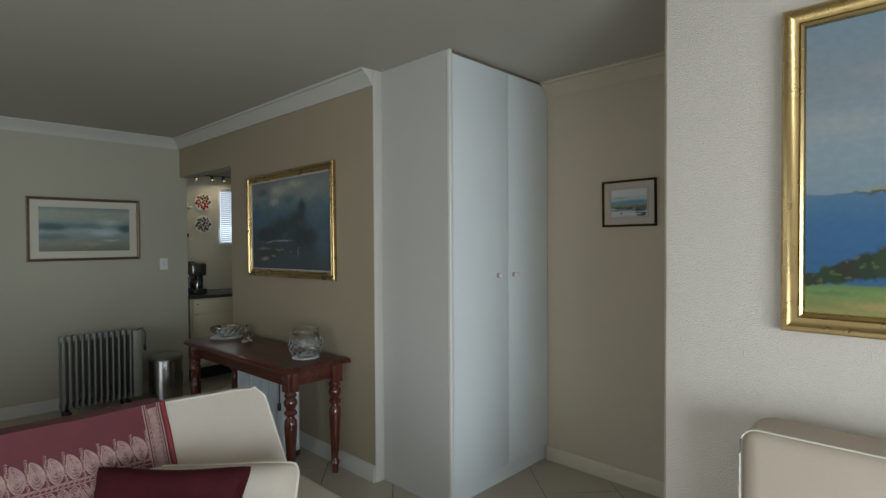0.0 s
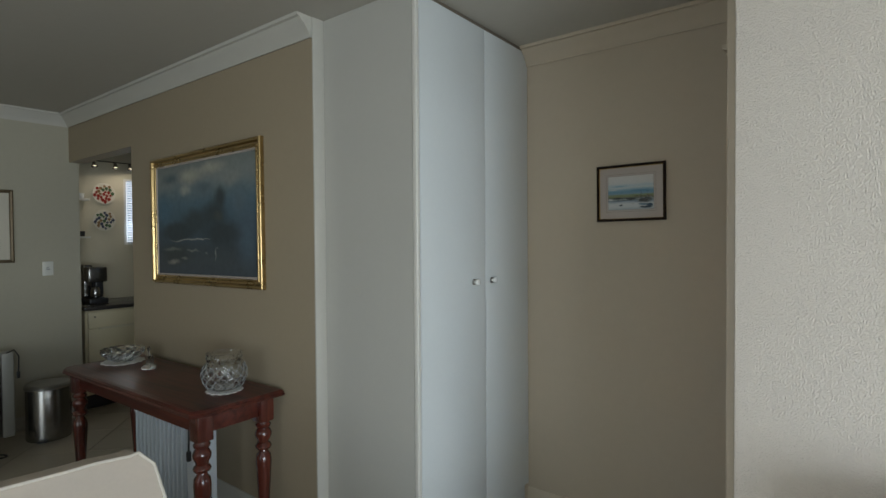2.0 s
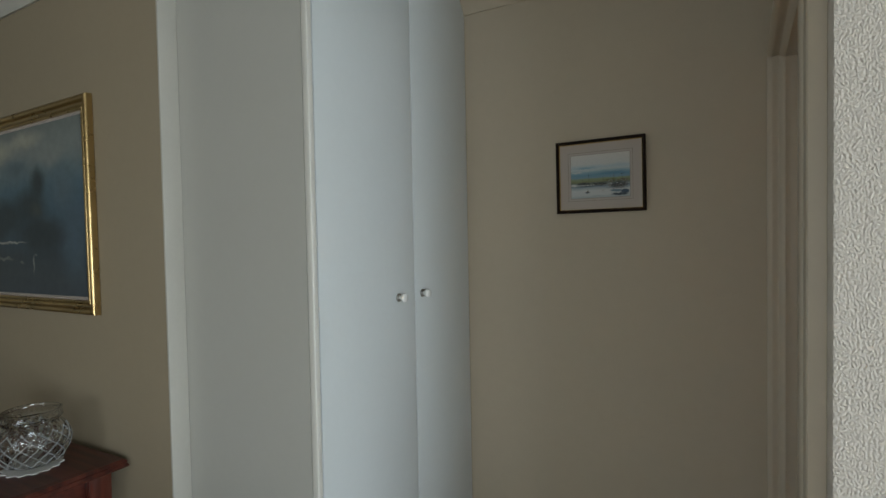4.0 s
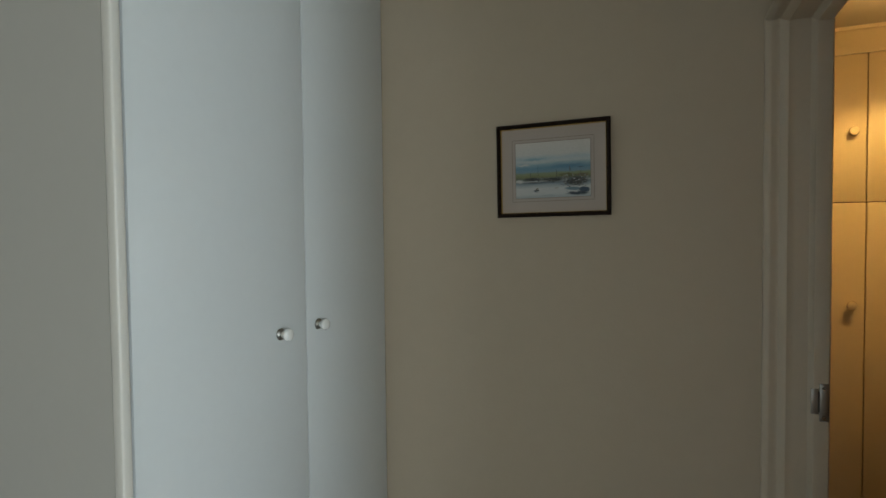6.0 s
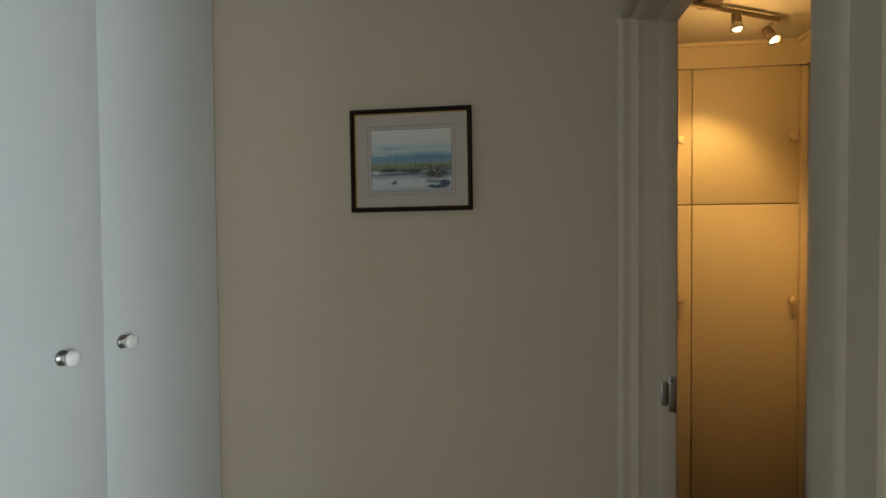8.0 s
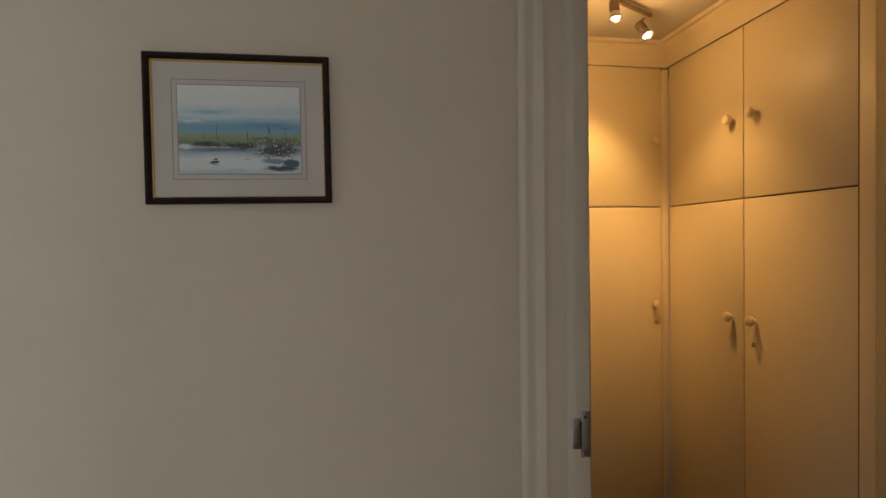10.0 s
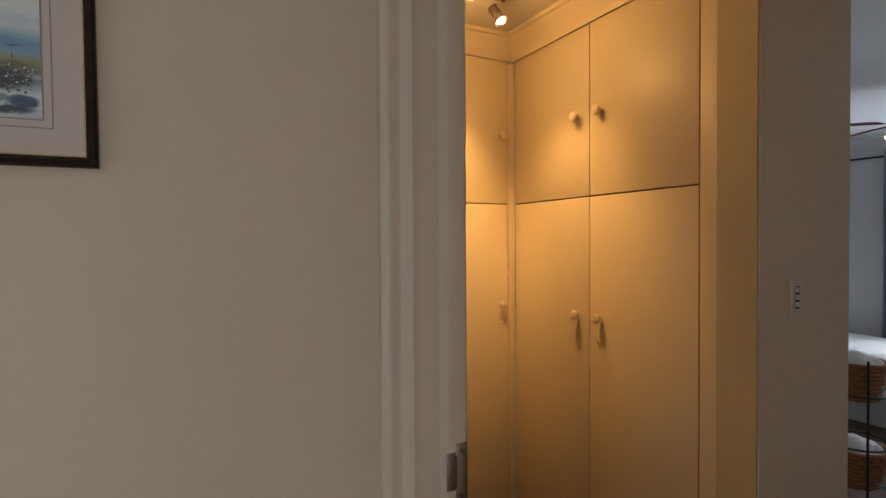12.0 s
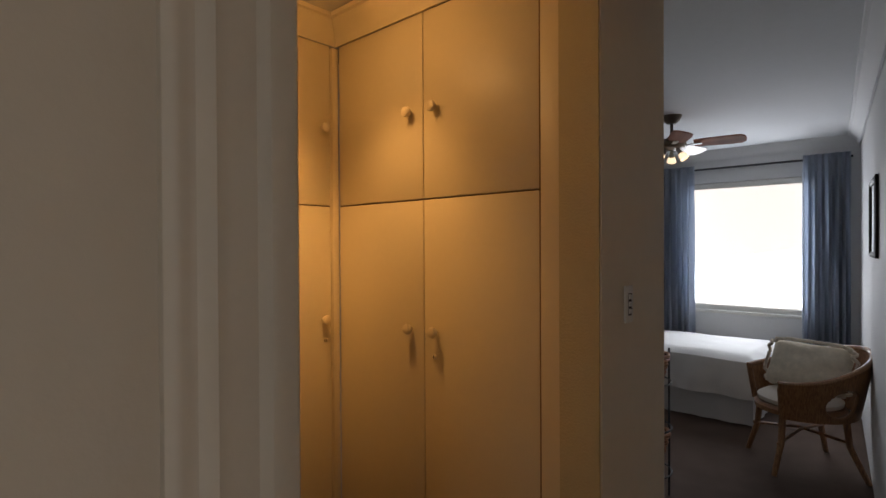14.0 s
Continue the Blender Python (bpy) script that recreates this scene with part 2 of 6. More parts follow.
M_DOILY = mat("white_lace", (0.74, 0.73, 0.71), 0.9, var=0.08, scale=60, bump=0.6, bump_scale=400)
M_CURTAIN = mat("grey_blue_curtain", (0.38, 0.405, 0.45), 0.9, var=0.10, scale=5, bump=0.3, bump_scale=500, spec=0.1)
M_FANBRONZE = mat("dull_bronze", (0.15, 0.118, 0.09), 0.45, metal=0.7, var=0.12, scale=10)
# beige wall paint lightened to stand in for daylight missing on the switch wall
M_HALL_LIFTED = mat("hall_paint_lightened", (0.76, 0.69, 0.57), 0.7, var=0.05, scale=1.3, bump=0.10, bump_scale=90)
M_DUVET = mat("white_duvet", (0.74, 0.735, 0.72), 0.9, var=0.03, scale=4, bump=0.25, bump_scale=300, spec=0.15)
M_VALANCE = mat("grey_white_valance", (0.58, 0.575, 0.57), 0.9, var=0.04, scale=6, bump=0.2, bump_scale=300)
M_RATTAN = wood("brown_rattan", (0.17, 0.07, 0.026), (0.38, 0.175, 0.07), 0.45, 60, 2, 0.15)
M_WICKER = mat("orange_wicker", (0.33, 0.12, 0.04), 0.55, var=0.3, scale=40, bump=0.8, bump_scale=160)
M_SEATPAD = mat("off_white_cushion", (0.66, 0.60, 0.52), 0.9, var=0.05, scale=6, bump=0.3, bump_scale=400)
M_LACE = mat("cream_lace_cushion", (0.72, 0.64, 0.52), 0.9, var=0.15, scale=30, bump=0.7, bump_scale=200)
M_BLADE = wood("red_fan_blade", (0.20, 0.045, 0.02), (0.36, 0.10, 0.045), 0.7, 12, 0, 0.0)
M_BLADE_W = mat("pale_fan_blade", (0.55, 0.50, 0.47), 0.35, var=0.05)
M_LAMPGLASS = glow("lit_lamp_glass", (1.0, 0.84, 0.56), 1.0)
M_BULB = glow("lit_spot_bulb", (1.0, 0.80, 0.45), 5.0)
M_SKYGLOW = glow("overcast_sky_glow", (0.97, 1.0, 0.955), 0.58)
M_SKYDIM = glow("shaded_sky_glow", (0.75, 0.87, 1.0), 0.9)
M_FROST = mat("frosted_cut_lines", (0.42, 0.44, 0.45), 0.2, var=0.05)
M_BLIND = mat("white_blind_slat", (0.70, 0.75, 0.80), 0.5, var=0.03)
M_KITCHEN = mat("cream_kitchen_paint", (0.58, 0.53, 0.40), 0.6, var=0.05, scale=2)
M_UNIT = mat("cream_kitchen_unit", (0.60, 0.53, 0.36), 0.4, var=0.04)
M_GRANITE = mat("dark_granite", (0.035, 0.03, 0.028), 0.2, var=0.4, scale=60)
M_GLASS = clear("window_glass", (1, 1, 1), 0.0, 1.45)

# cloth that lets window light through
cn, cl = M_CURTAIN.node_tree.nodes, M_CURTAIN.node_tree.links
tr, mix = cn.new("ShaderNodeBsdfTranslucent"), cn.new("ShaderNodeMixShader")
tr.inputs[0].default_value, mix.inputs[0].default_value = (0.52, 0.58, 0.66, 1), 0.58
cl.new(cn["Principled BSDF"].outputs[0], mix.inputs[1]), cl.new(tr.outputs[0], mix.inputs[2]), cl.new(mix.outputs[0], cn["Material Output"].inputs[0])

# ---- builders ----


def box(bm, x0, x1, y0, y1, z0, z1, bevel=0.0, seg=2):
    vs = [bm.verts.new((x, y, z)) for x in (x0, x1) for y in (y0, y1) for z in (z0, z1)]
    fs = [bm.faces.new([vs[i] for i in q]) for q in ((0, 1, 3, 2), (4, 6, 7, 5), (0, 4, 5, 1), (2, 3, 7, 6), (0, 2, 6, 4), (1, 5, 7, 3))]
    if bevel:
        es = list({e for f in fs for e in f.edges})
        bmesh.ops.bevel(bm, geom=es, offset=bevel, segments=seg, profile=0.5, affect="EDGES")
    return vs


def lathe(bm, prof, cx=0, cy=0, seg=24, axis="z", origin=(0, 0, 0), m=None):
    """Turn a profile of (radius, height) round the z axis, then carry it by the matrix m."""
    rings = []
    for r, h in prof:
        if r < 1e-5:
            rings.append([bm.verts.new((cx, cy, h))])
        else:
            rings.append([bm.verts.new((cx + r * math.cos(2 * math.pi * k / seg), cy + r * math.sin(2 * math.pi * k / seg), h)) for k in range(seg)])
    for a, b in zip(rings, rings[1:]):
        for k in range(seg):
            q = [a[k % len(a)], a[(k + 1) % len(a)], b[(k + 1) % len(b)], b[k % len(b)]]
            q = list(dict.fromkeys(q))
            if len(q) > 2:
                bm.faces.new(q)
    if len(rings[0]) > 1:
        bm.faces.new(rings[0][::-1])
    if len(rings[-1]) > 1:
        bm.faces.new(rings[-1])
    if m is not None:
        bmesh.ops.transform(bm, matrix=m, verts=[v for r in rings for v in r])


def tube(bm, pts, r, seg=8, closed=False):
    pts = [Vector(p) for p in pts]
    rings, n = [], len(pts)
    for i, p in enumerate(pts):
        a = pts[(i - 1) % n] if closed or i else p
        b = pts[(i + 1) % n] if closed or i < n - 1 else p
        d = (b - a).normalized()
        u = d.cross(Vector((0, 0, 1)))
        if u.length < 0.05:
            u = d.cross(Vector((1, 0, 0)))
        u.normalize()
        w = d.cross(u)
        rad = r(i / max(1, n - 1)) if callable(r) else r
        rings.append([bm.verts.new(p + rad * (math.cos(2 * math.pi * k / seg) * u + math.sin(2 * math.pi * k / seg) * w)) for k in range(seg)])
    pairs = list(zip(rings, rings[1:])) + ([(rings[-1], rings[0])] if closed else [])
    for a, b in pairs:
        for k in range(seg):
            bm.faces.new([a[k], a[(k + 1) % seg], b[(k + 1) % seg], b[k]])
    if not closed:
        bm.faces.new(rings[0][::-1]), bm.faces.new(rings[-1])


def sweep(bm, path, prof, closed=False):
    """Carry a profile of (out, up) along a level path of (x, y, z); out is to the path's left; corners are mitred."""
    pts = [Vector(p) for p in path]
    n, rings = len(pts), []
    for i, p in enumerate(pts):
        d0 = (p - pts[i - 1]).normalized() if closed or i else None
        d1 = (pts[(i + 1) % n] - p).normalized() if closed or i < n - 1 else None
        d0, d1 = d0 or d1, d1 or d0
        n0, n1 = Vector((-d0.y, d0.x, 0)), Vector((-d1.y, d1.x, 0))
        k = (n0 + n1)
        k = k / max(0.2, k.dot(n0))
        rings.append([bm.verts.new(p + k * o + Vector((0, 0, u))) for o, u in prof])
    pairs = list(zip(rings, rings[1:])) + ([(rings[-1], rings[0])] if closed else [])
    for a, b in pairs:
        for j in range(len(prof)):
            q = (j + 1) % len(prof)
            bm.faces.new([a[j], a[q], b[q], b[j]])
    if not closed:
        bm.faces.new(rings[0]), bm.faces.new(rings[-1][::-1])


def mesh_of(name, bm, material, smooth=True):
    bmesh.ops.recalc_face_normals(bm, faces=bm.faces[:])
    me = bpy.data.meshes.new(name)
    bm.to_mesh(me)
    bm.free()
    for x in material if isinstance(material, (list, tuple)) else (material,):
        me.materials.append(x)
    if smooth and len(me.polygons):
        me.shade_smooth()
        me.set_sharp_from_angle(angle=radians(35))
    return me


def part(name, bm, material, parent=None, label="", m=None):
    ob = new(name, mesh_of(name, bm, material))
    if parent is not None:
        ob.parent = parent
    if m is not None:
        ob.matrix_local = m
    return tagged(ob, label)


def thing(name, label, category, m=None, group=""):
    ob = new(name)
    ob.empty_display_size = 0.1
    if m is not None:
        ob.matrix_world = m
    return tagged(ob, label, category, group)


def solid(name, bm, material, label="", category="", kind="", m=None, group=""):
    ob = new(name, mesh_of(name, bm, material))
    if m is not None:
        ob.matrix_world = m
    return tagged(ob, label, category, group, kind)


def slab(name, x0, x1, y0, y1, z0, z1, material, label, category="wall", bevel=0.0):
    bm = bmesh.new()
    box(bm, x0, x1, y0, y1, z0 if z0 else -0.09, z1, bevel)
    return solid(name, bm, material, label, category, "structure")


def skew(name, p, q, thick, z0, z1, material, label, category="wall"):
    """A wall from p to q in plan, its body to the left of the way from p to q."""
    d = (Vector(q) - Vector(p)).normalized()
    o = Vector((-d.y, d.x)) * thick
    c = [Vector(p), Vector(q), Vector(q) + o, Vector(p) + o]
    bm = bmesh.new()
    lo = [bm.verts.new((a.x, a.y, z0)) for a in c]
    hi = [bm.verts.new((a.x, a.y, z1)) for a in c]
    bm.faces.new(lo[::-1]), bm.faces.new(hi)
    for i in range(4):
        bm.faces.new([lo[i], lo[(i + 1) % 4], hi[(i + 1) % 4], hi[i]])
    return solid(name, bm, material, label, category, "structure")

# ---- structure: living room, hall, corridor ----
CEIL, LOW, BEDC = 2.53, 2.335, 2.40
FZ = -0.04  # the tiled floor
XW, YA, YF, YH, XC, YB, XR = -5.55, 2.265, 2.285, 3.305, -1.745, 4.44, 0.443

slab("wall_taupe", -4.335, -2.335, YA, 2.375, 0, CEIL, M_TAUPE, "taupe painted plaster wall beside the kitchen opening")
slab("wall_header", XW, -4.335, YA, 2.375, 2.14, CEIL, M_TAUPE, "taupe painted header over the kitchen opening")
slab("wall_west", XW - 0.12, XW, -3.1, 2.335, 0, CEIL, M_GREY_WALL, "grey green painted plaster living room wall")
slab("wall_corner", -0.552, 3.1, YF, 2.44, 0, CEIL, M_ROUGH, "cream wall with coarse orange-peel roller texture", bevel=0.006)
slab("wall_east_far", 3.1, 3.2, 0.85, 2.55, 0, CEIL, M_GREY_WALL, "plain painted living room wall")
slab("wall_east_near", 3.1, 3.2, -3.1, -2.35, 0, CEIL, M_GREY_WALL, "plain painted living room wall")
slab("wall_east_sill", 3.1, 3.2, -2.35, 0.85, 0, 0.12, M_GREY_WALL, "low sill under the wide living room window")
slab("wall_east_head", 3.1, 3.2, -2.35, 0.85, 2.36, CEIL, M_GREY_WALL, "lintel over the wide living room window")
slab("wall_south_left", XW, -2.15, -3.1, -3.0, 0, CEIL, M_GREY_WALL, "plain painted wall beside the living room window")
slab("wall_south_right", -0.05, 3.1, -3.1, -3.0, 0, CEIL, M_GREY_WALL, "plain painted wall beside the living room window")
slab("wall_south_sill", -2.15, -0.05, -3.1, -3.0, 0, 0.15, M_GREY_WALL, "low painted sill under the living room window")
slab("wall_south_head", -2.15, -0.05, -3.1, -3.0, 2.35, CEIL, M_GREY_WALL, "painted lintel over the living room window")
slab("wall_hall", -2.335, -0.470, YH, 3.42, 0, CEIL, M_HALL, "warm beige painted hall end wall")
slab("wall_switch", 0.40, 0.817, YH, 3.42, 0, CEIL, M_HALL_LIFTED, "beige painted wall stub carrying a light switch")
# added skin over the wall end, its darker olive offsets too strong lamp light
M_WALLEND_DIM = mat("dimmed_wall_end_plaster", (0.50, 0.42, 0.255), 0.75, var=0.07, scale=3, bump=0.5, bump_scale=160)
slab("trim_wall_end_skin", 0.394, 0.3995, 3.309, 3.4195, 0, LOW - 0.002, M_WALLEND_DIM, "added rough plaster skin dimming the lamplit wall end", "trim")
slab("wall_lintel", -0.552, -0.472, 2.44, YH, 2.06, CEIL, M_HALL, "beige plaster over the corridor door frame")
slab("wall_wardrobe_lintel", -0.476, 0.40, 3.38, 3.42, LOW, CEIL, M_HALL, "plaster above the wardrobe niche opening")
slab("wall_wardrobe_left", -1.0, -0.9, 3.42, YB + 0.6, 0, CEIL, M_CREAM, "cream painted side wall of the wardrobe niche")
slab("wall_cupboard_back", -2.42, -2.335, 2.375, 3.42, 0, CEIL, M_HALL, "plain wall behind the hall cupboard")
slab("ceiling_living", XW - 0.12, 3.2, -3.1, YA, CEIL, CEIL + 0.1, M_CEIL, "off-white painted living room ceiling", "ceiling")
slab("ceiling_hall", -2.42, -0.472, YA, 3.42, CEIL, CEIL + 0.1, M_CEIL, "off-white painted hall ceiling", "ceiling")
slab("ceiling_kitchen", -7.0, -2.42, YA, 4.0, CEIL, CEIL + 0.1, M_CEIL, "off-white painted kitchen ceiling", "ceiling")
slab("ceiling_corridor", -0.472, 0.86, 2.44, 3.38, LOW, LOW + 0.1, M_CEIL, "low painted corridor ceiling", "ceiling")
slab("ceiling_wardrobe", -0.9, XR + 0.6, 3.38, YB + 0.6, LOW, LOW + 0.05, M_CEIL, "low cream painted ceiling over the wardrobes", "ceiling")

# bedroom walls run a little off square
skew("wall_bedroom_right", (4.98, 3.14), (0.86, 2.70), 0.12, 0, BEDC, M_BEDWALL, "white painted bedroom side wall")
slab("wall_bedroom_back", 0.86, 5.4, 6.2, 6.3, 0, BEDC, M_BEDWALL, "white painted far bedroom wall")
slab("wall_bedroom_left", 0.72, 0.817, 3.42, 6.2, 0, BEDC, M_BEDWALL, "white painted bedroom wall beside the door")
WY0, WY1, WZ0, WZ1 = 3.45, 4.62, 0.79, 2.075
WX = 5.0
slab("wall_window_low", WX, WX + 0.14, 3.0, 6.2, 0, WZ0, M_BEDWALL, "white painted wall under the bedroom window")
slab("wall_window_high", WX, WX + 0.14, 3.0, 6.2, WZ1, BEDC, M_BEDWALL, "white painted wall over the bedroom window")
slab("wall_window_right", WX, WX + 0.14, 3.0, WY0, WZ0, WZ1, M_BEDWALL, "white painted wall beside the bedroom window")
slab("wall_window_left", WX, WX + 0.14, WY1, 6.2, WZ0, WZ1, M_BEDWALL, "white painted wall beside the bedroom window")
slab("ceiling_bedroom", 0.72, 5.4, 2.5, 6.3, BEDC, BEDC + 0.1, M_BEDCEIL, "white painted bedroom ceiling", "ceiling")
slab("floor_bedroom", 0.817, 5.4, 2.5, 6.3, -0.1, 0.004, M_CARPET, "dark brown carpet on the bedroom floor", "floor")
slab("wall_corridor_stub", 0.86, 0.95, 2.44, 2.70, 0, BEDC, M_BEDWALL, "white painted return beside the bedroom door")
slab("floor_wardrobe", -0.9, 0.817, 2.44, YB + 0.6, -0.1, 0.002, M_CARPET, "dark carpet in the corridor", "floor")

# kitchen shell
slab("wall_kitchen_west", -6.42, -6.30, 2.375, 4.0, 0, 1.43, M_KITCHEN, "cream tiled kitchen wall under the window")
slab("wall_kitchen_west_high", -6.42, -6.30, 2.375, 4.0, 2.12, CEIL, M_KITCHEN, "cream kitchen wall over the window")
slab("wall_kitchen_west_near", -6.42, -6.30, 2.375, 2.98, 1.43, 2.12, M_KITCHEN, "cream kitchen wall hung with plates")
slab("wall_kitchen_west_far", -6.42, -6.30, 3.45, 4.0, 1.43, 2.12, M_KITCHEN, "cream kitchen wall beside the window")
slab("wall_kitchen_south", -6.42, XW - 0.12, 2.275, 2.375, 0, CEIL, M_KITCHEN, "cream kitchen wall behind the counter end")
slab("wall_kitchen_north", -6.42, -2.42, 4.0, 4.1, 0, CEIL, M_KITCHEN, "cream kitchen end wall")

# ---- cornices, skirtings, beads ----
CORN = [(0, 0), (0, -0.095), (0.012, -0.098), (0.016, -0.082), (0.028, -0.066), (0.046, -0.040), (0.066, -0.026), (0.070, -0.016), (0.086, -0.014), (0.090, 0)]


def cornice(name, path, z, label, material=M_CORN, k=1.0):
    bm = bmesh.new()
    sweep(bm, [(x, y, z) for x, y in path], [(o * k, u * k - 0.001) for o, u in CORN])
    return solid(name, bm, material, label, "cornice", "structure")


def skirting(name, path, label, h=0.09, material=M_TRIM):
    bm = bmesh.new()
    sweep(bm, [(x, y, FZ + 0.001) for x, y in path], [(0, 0), (0, h + 0.03), (0.006, h + 0.03), (0.012, h + 0.018), (0.016, h), (0.016, 0)])
    return solid(name, bm, material, label, "baseboard", "structure")


# out is to the left of the way walked
cornice("cornice_living", [(-2.335, YA), (XW, YA), (XW, -3.0)], CEIL, "white moulded plaster cornice ending at the hall cupboard")
cornice("cornice_hall", [(-0.64, YH), (XC, YH)], CEIL, "moulded cornice over the hall end wall", M_HALL)
cornice("cornice_wardrobe", [(XR, 3.52), (XR, YB), (-0.9, YB)], LOW, "cream moulded cornice above the wardrobes", M_CREAM, 0.95)
cornice("cornice_corridor", [(0.817, 3.42), (0.817, YH), (0.40, YH)], LOW, "cream moulded cornice wrapping the wall end", M_CASING)
cornice("cornice_bedroom", [(WX, 6.2), (WX, 3.145), (0.86, 2.705)][::-1], BEDC, "white moulded cornice round the bedroom ceiling", M_BEDWALL)
skirting("baseboard_west", [(XW, YA), (XW, -3.0)], "white wooden skirting board along the grey wall", 0.075, M_CORN)
skirting("baseboard_taupe", [(-2.335, YA), (-4.335, YA)], "white skirting board under the taupe wall", 0.075, M_CORN)
skirting("baseboard_hall", [(-0.62, YH), (XC, YH)], "cream skirting board along the hall end wall", 0.06, M_CASING)
bm = bmesh.new()
box(bm, -2.335, -2.325, YA - 0.004, 2.328, FZ + 0.001, CEIL - 0.002, 0.003)
solid("trim_bead", bm, M_CORN, "white timber bead covering the wall end", "trim", "structure")

# ---- corridor door frame ----
frame_thing = thing("door_frame", "cream painted stepped timber door frame without a door", "door frame")
CASE = [(-0.614, 0.0), (-0.613, 0.010), (-0.606, 0.016), (-0.597, 0.017), (-0.588, 0.013), (-0.580, 0.014), (-0.572, 0.022), (-0.563, 0.026), (-0.553, 0.023), (-0.545, 0.0235), (-0.516, 0.025), (-0.511, 0.030), (-0.506, 0.039),
    (-0.500, 0.041), (-0.474, 0.041), (-0.470, 0.037), (-0.470, 0.0)]


def extrude(bm, ring0, ring1):
    a, b = [bm.verts.new(p) for p in ring0], [bm.verts.new(p) for p in ring1]
    for k in range(len(a)):
        bm.faces.new([a[k], a[(k + 1) % len(a)], b[(k + 1) % len(a)], b[k]])
    bm.faces.new(a[::-1]), bm.faces.new(b)


bm = bmesh.new()
extrude(bm, [(x, YH - d, FZ + 0.001) for x, d in CASE], [(x, YH - d, 2.06) for x, d in CASE])
part("jamb", bm, M_CASING, frame_thing)
bm = bmesh.new()
extrude(bm, [(x, 2.455, 2.06 - d) for x, d in CASE], [(x, YH, 2.06 - d) for x, d in CASE])
part("head", bm, M_CASING, frame_thing)
# the other side: a moulded casing on the wall end
RC = [(2.345, 0.0), (2.346, 0.036), (2.350, 0.040), (2.392, 0.041), (2.397, 0.046), (2.404, 0.0475), (2.446, 0.048), (2.452, 0.044), (2.452, -0.082), (2.441, -0.082), (2.441, 0.0)]
bm = bmesh.new()
extrude(bm, [(-0.5525 - 0.75 * d, y, FZ + 0.001) for y, d in RC], [(-0.5525 - 0.75 * d, y, 2.53) for y, d in RC])
part("jamb", bm, M_CASING, frame_thing)
bm = bmesh.new()
box(bm, -0.494, -0.473, YH - 0.0430, YH - 0.0405, 1.022, 1.118, 0.001)
box(bm, -0.512, -0.494, YH - 0.0425, YH - 0.0405, 1.040, 1.104, 0.001)
box(bm, -0.476, -0.473, YH - 0.043, YH - 0.020, 1.022, 1.118, 0.001)
strike = part("strike_plate", bm, M_NICKEL, frame_thing, "dull nickel lock strike plate")
bm = bmesh.new()
for z in (1.032, 1.106):
    lathe(bm, [(0.004, 0), (0.004, 0.0015), (0, 0.002)], seg=10, m=pose(-0.485, YH - 0.043, z, 90, 0, 0))
part("screw", bm, M_STEEL, strike)
# raised dark sliver paints the shade of the latch hole
bm = bmesh.new()
box(bm, -0.497, -0.493, YH - 0.0440, YH - 0.0425, 1.046, 1.098)
part("latch_hole", bm, M_GAPSHADE, strike)

# ---- hall cupboard ----


def knob(parent, m, r=0.016, proj=0.034, material=M_PORCELAIN, plate=M_NICKEL):
    """A ball knob on a rose; its axis is the local z of m."""
    k = proj / 0.034
    bm = bmesh.new()
    lathe(bm, [(r * 0.45, 0.006), (r * 0.45, 0.012 * k), (r * 0.8, 0.016 * k), (r, 0.024 * k), (r * 0.85, 0.031 * k), (r * 0.4, 0.0345 * k), (0, 0.035 * k)], seg=20, m=m)
    ob = part("knob", bm, material, parent)
    if plate:
        bm = bmesh.new()
        lathe(bm, [(r * 0.95, 0), (r * 0.95, 0.003), (r * 0.6, 0.007), (0, 0.007)], seg=20, m=m)
        part("rose", bm, plate, ob, "bright nickel rose")
    return ob


cup = thing("hall_cupboard", "pale painted full-height built-in cupboard with two closed doors", "cupboard")
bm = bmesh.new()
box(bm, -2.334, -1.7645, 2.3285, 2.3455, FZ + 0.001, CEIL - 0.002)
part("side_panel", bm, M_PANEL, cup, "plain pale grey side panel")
bm = bmesh.new()
box(bm, -1.790, -1.772, 2.357, YH - 0.002, FZ + 0.001, 0.065)
part("plinth", bm, M_CUP, cup)
# carcass coloured near black as the shade behind the doors
bm = bmesh.new()
box(bm, -2.30, -1.775, 2.36, YH - 0.003, 0.066, CEIL - 0.02)
part("carcass", bm, M_GAPSHADE, cup, "carcass darkened to paint the shade in the door gaps")
bm = bmesh.new()
box(bm, -1.764, -1.740, 2.3265, 2.3465, FZ + 0.001, CEIL - 0.002, 0.004, 3)
part("edge_strip", bm, M_TRIM, cup, "white front edge strip")
# backing strip whose brown paints the shade where the doors meet
bm = bmesh.new()
box(bm, -1.775, -1.7505, 2.853, 2.872, 0.07, CEIL - 0.022)
part("meeting_shade", bm, M_SOFTSHADE, cup, "brown strip painting the shade between the doors")
for y0, y1, ky in ((2.3535, 2.8605, 2.755), (2.8640, YH - 0.004, 2.913)):
    bm = bmesh.new()
    box(bm, -1.770, XC, y0, y1, 0.07, CEIL - 0.022, 0.0015)
    d = part("door", bm, M_CUP, cup)
    knob(d, pose(XC, ky, 1.257, 0, 90, 0))
# strip over the doors, its brown paints the shadow below the ceiling
bm = bmesh.new()
box(bm, -1.775, -1.752, 2.35, YH - 0.003, CEIL - 0.018, CEIL - 0.002)
part("top_shade_strip", bm, mat("brown_top_shade", (0.16, 0.13, 0.10), 0.7), cup, "thin brown strip painting the shadow under the ceiling")

# ---- wardrobes in the niche ----


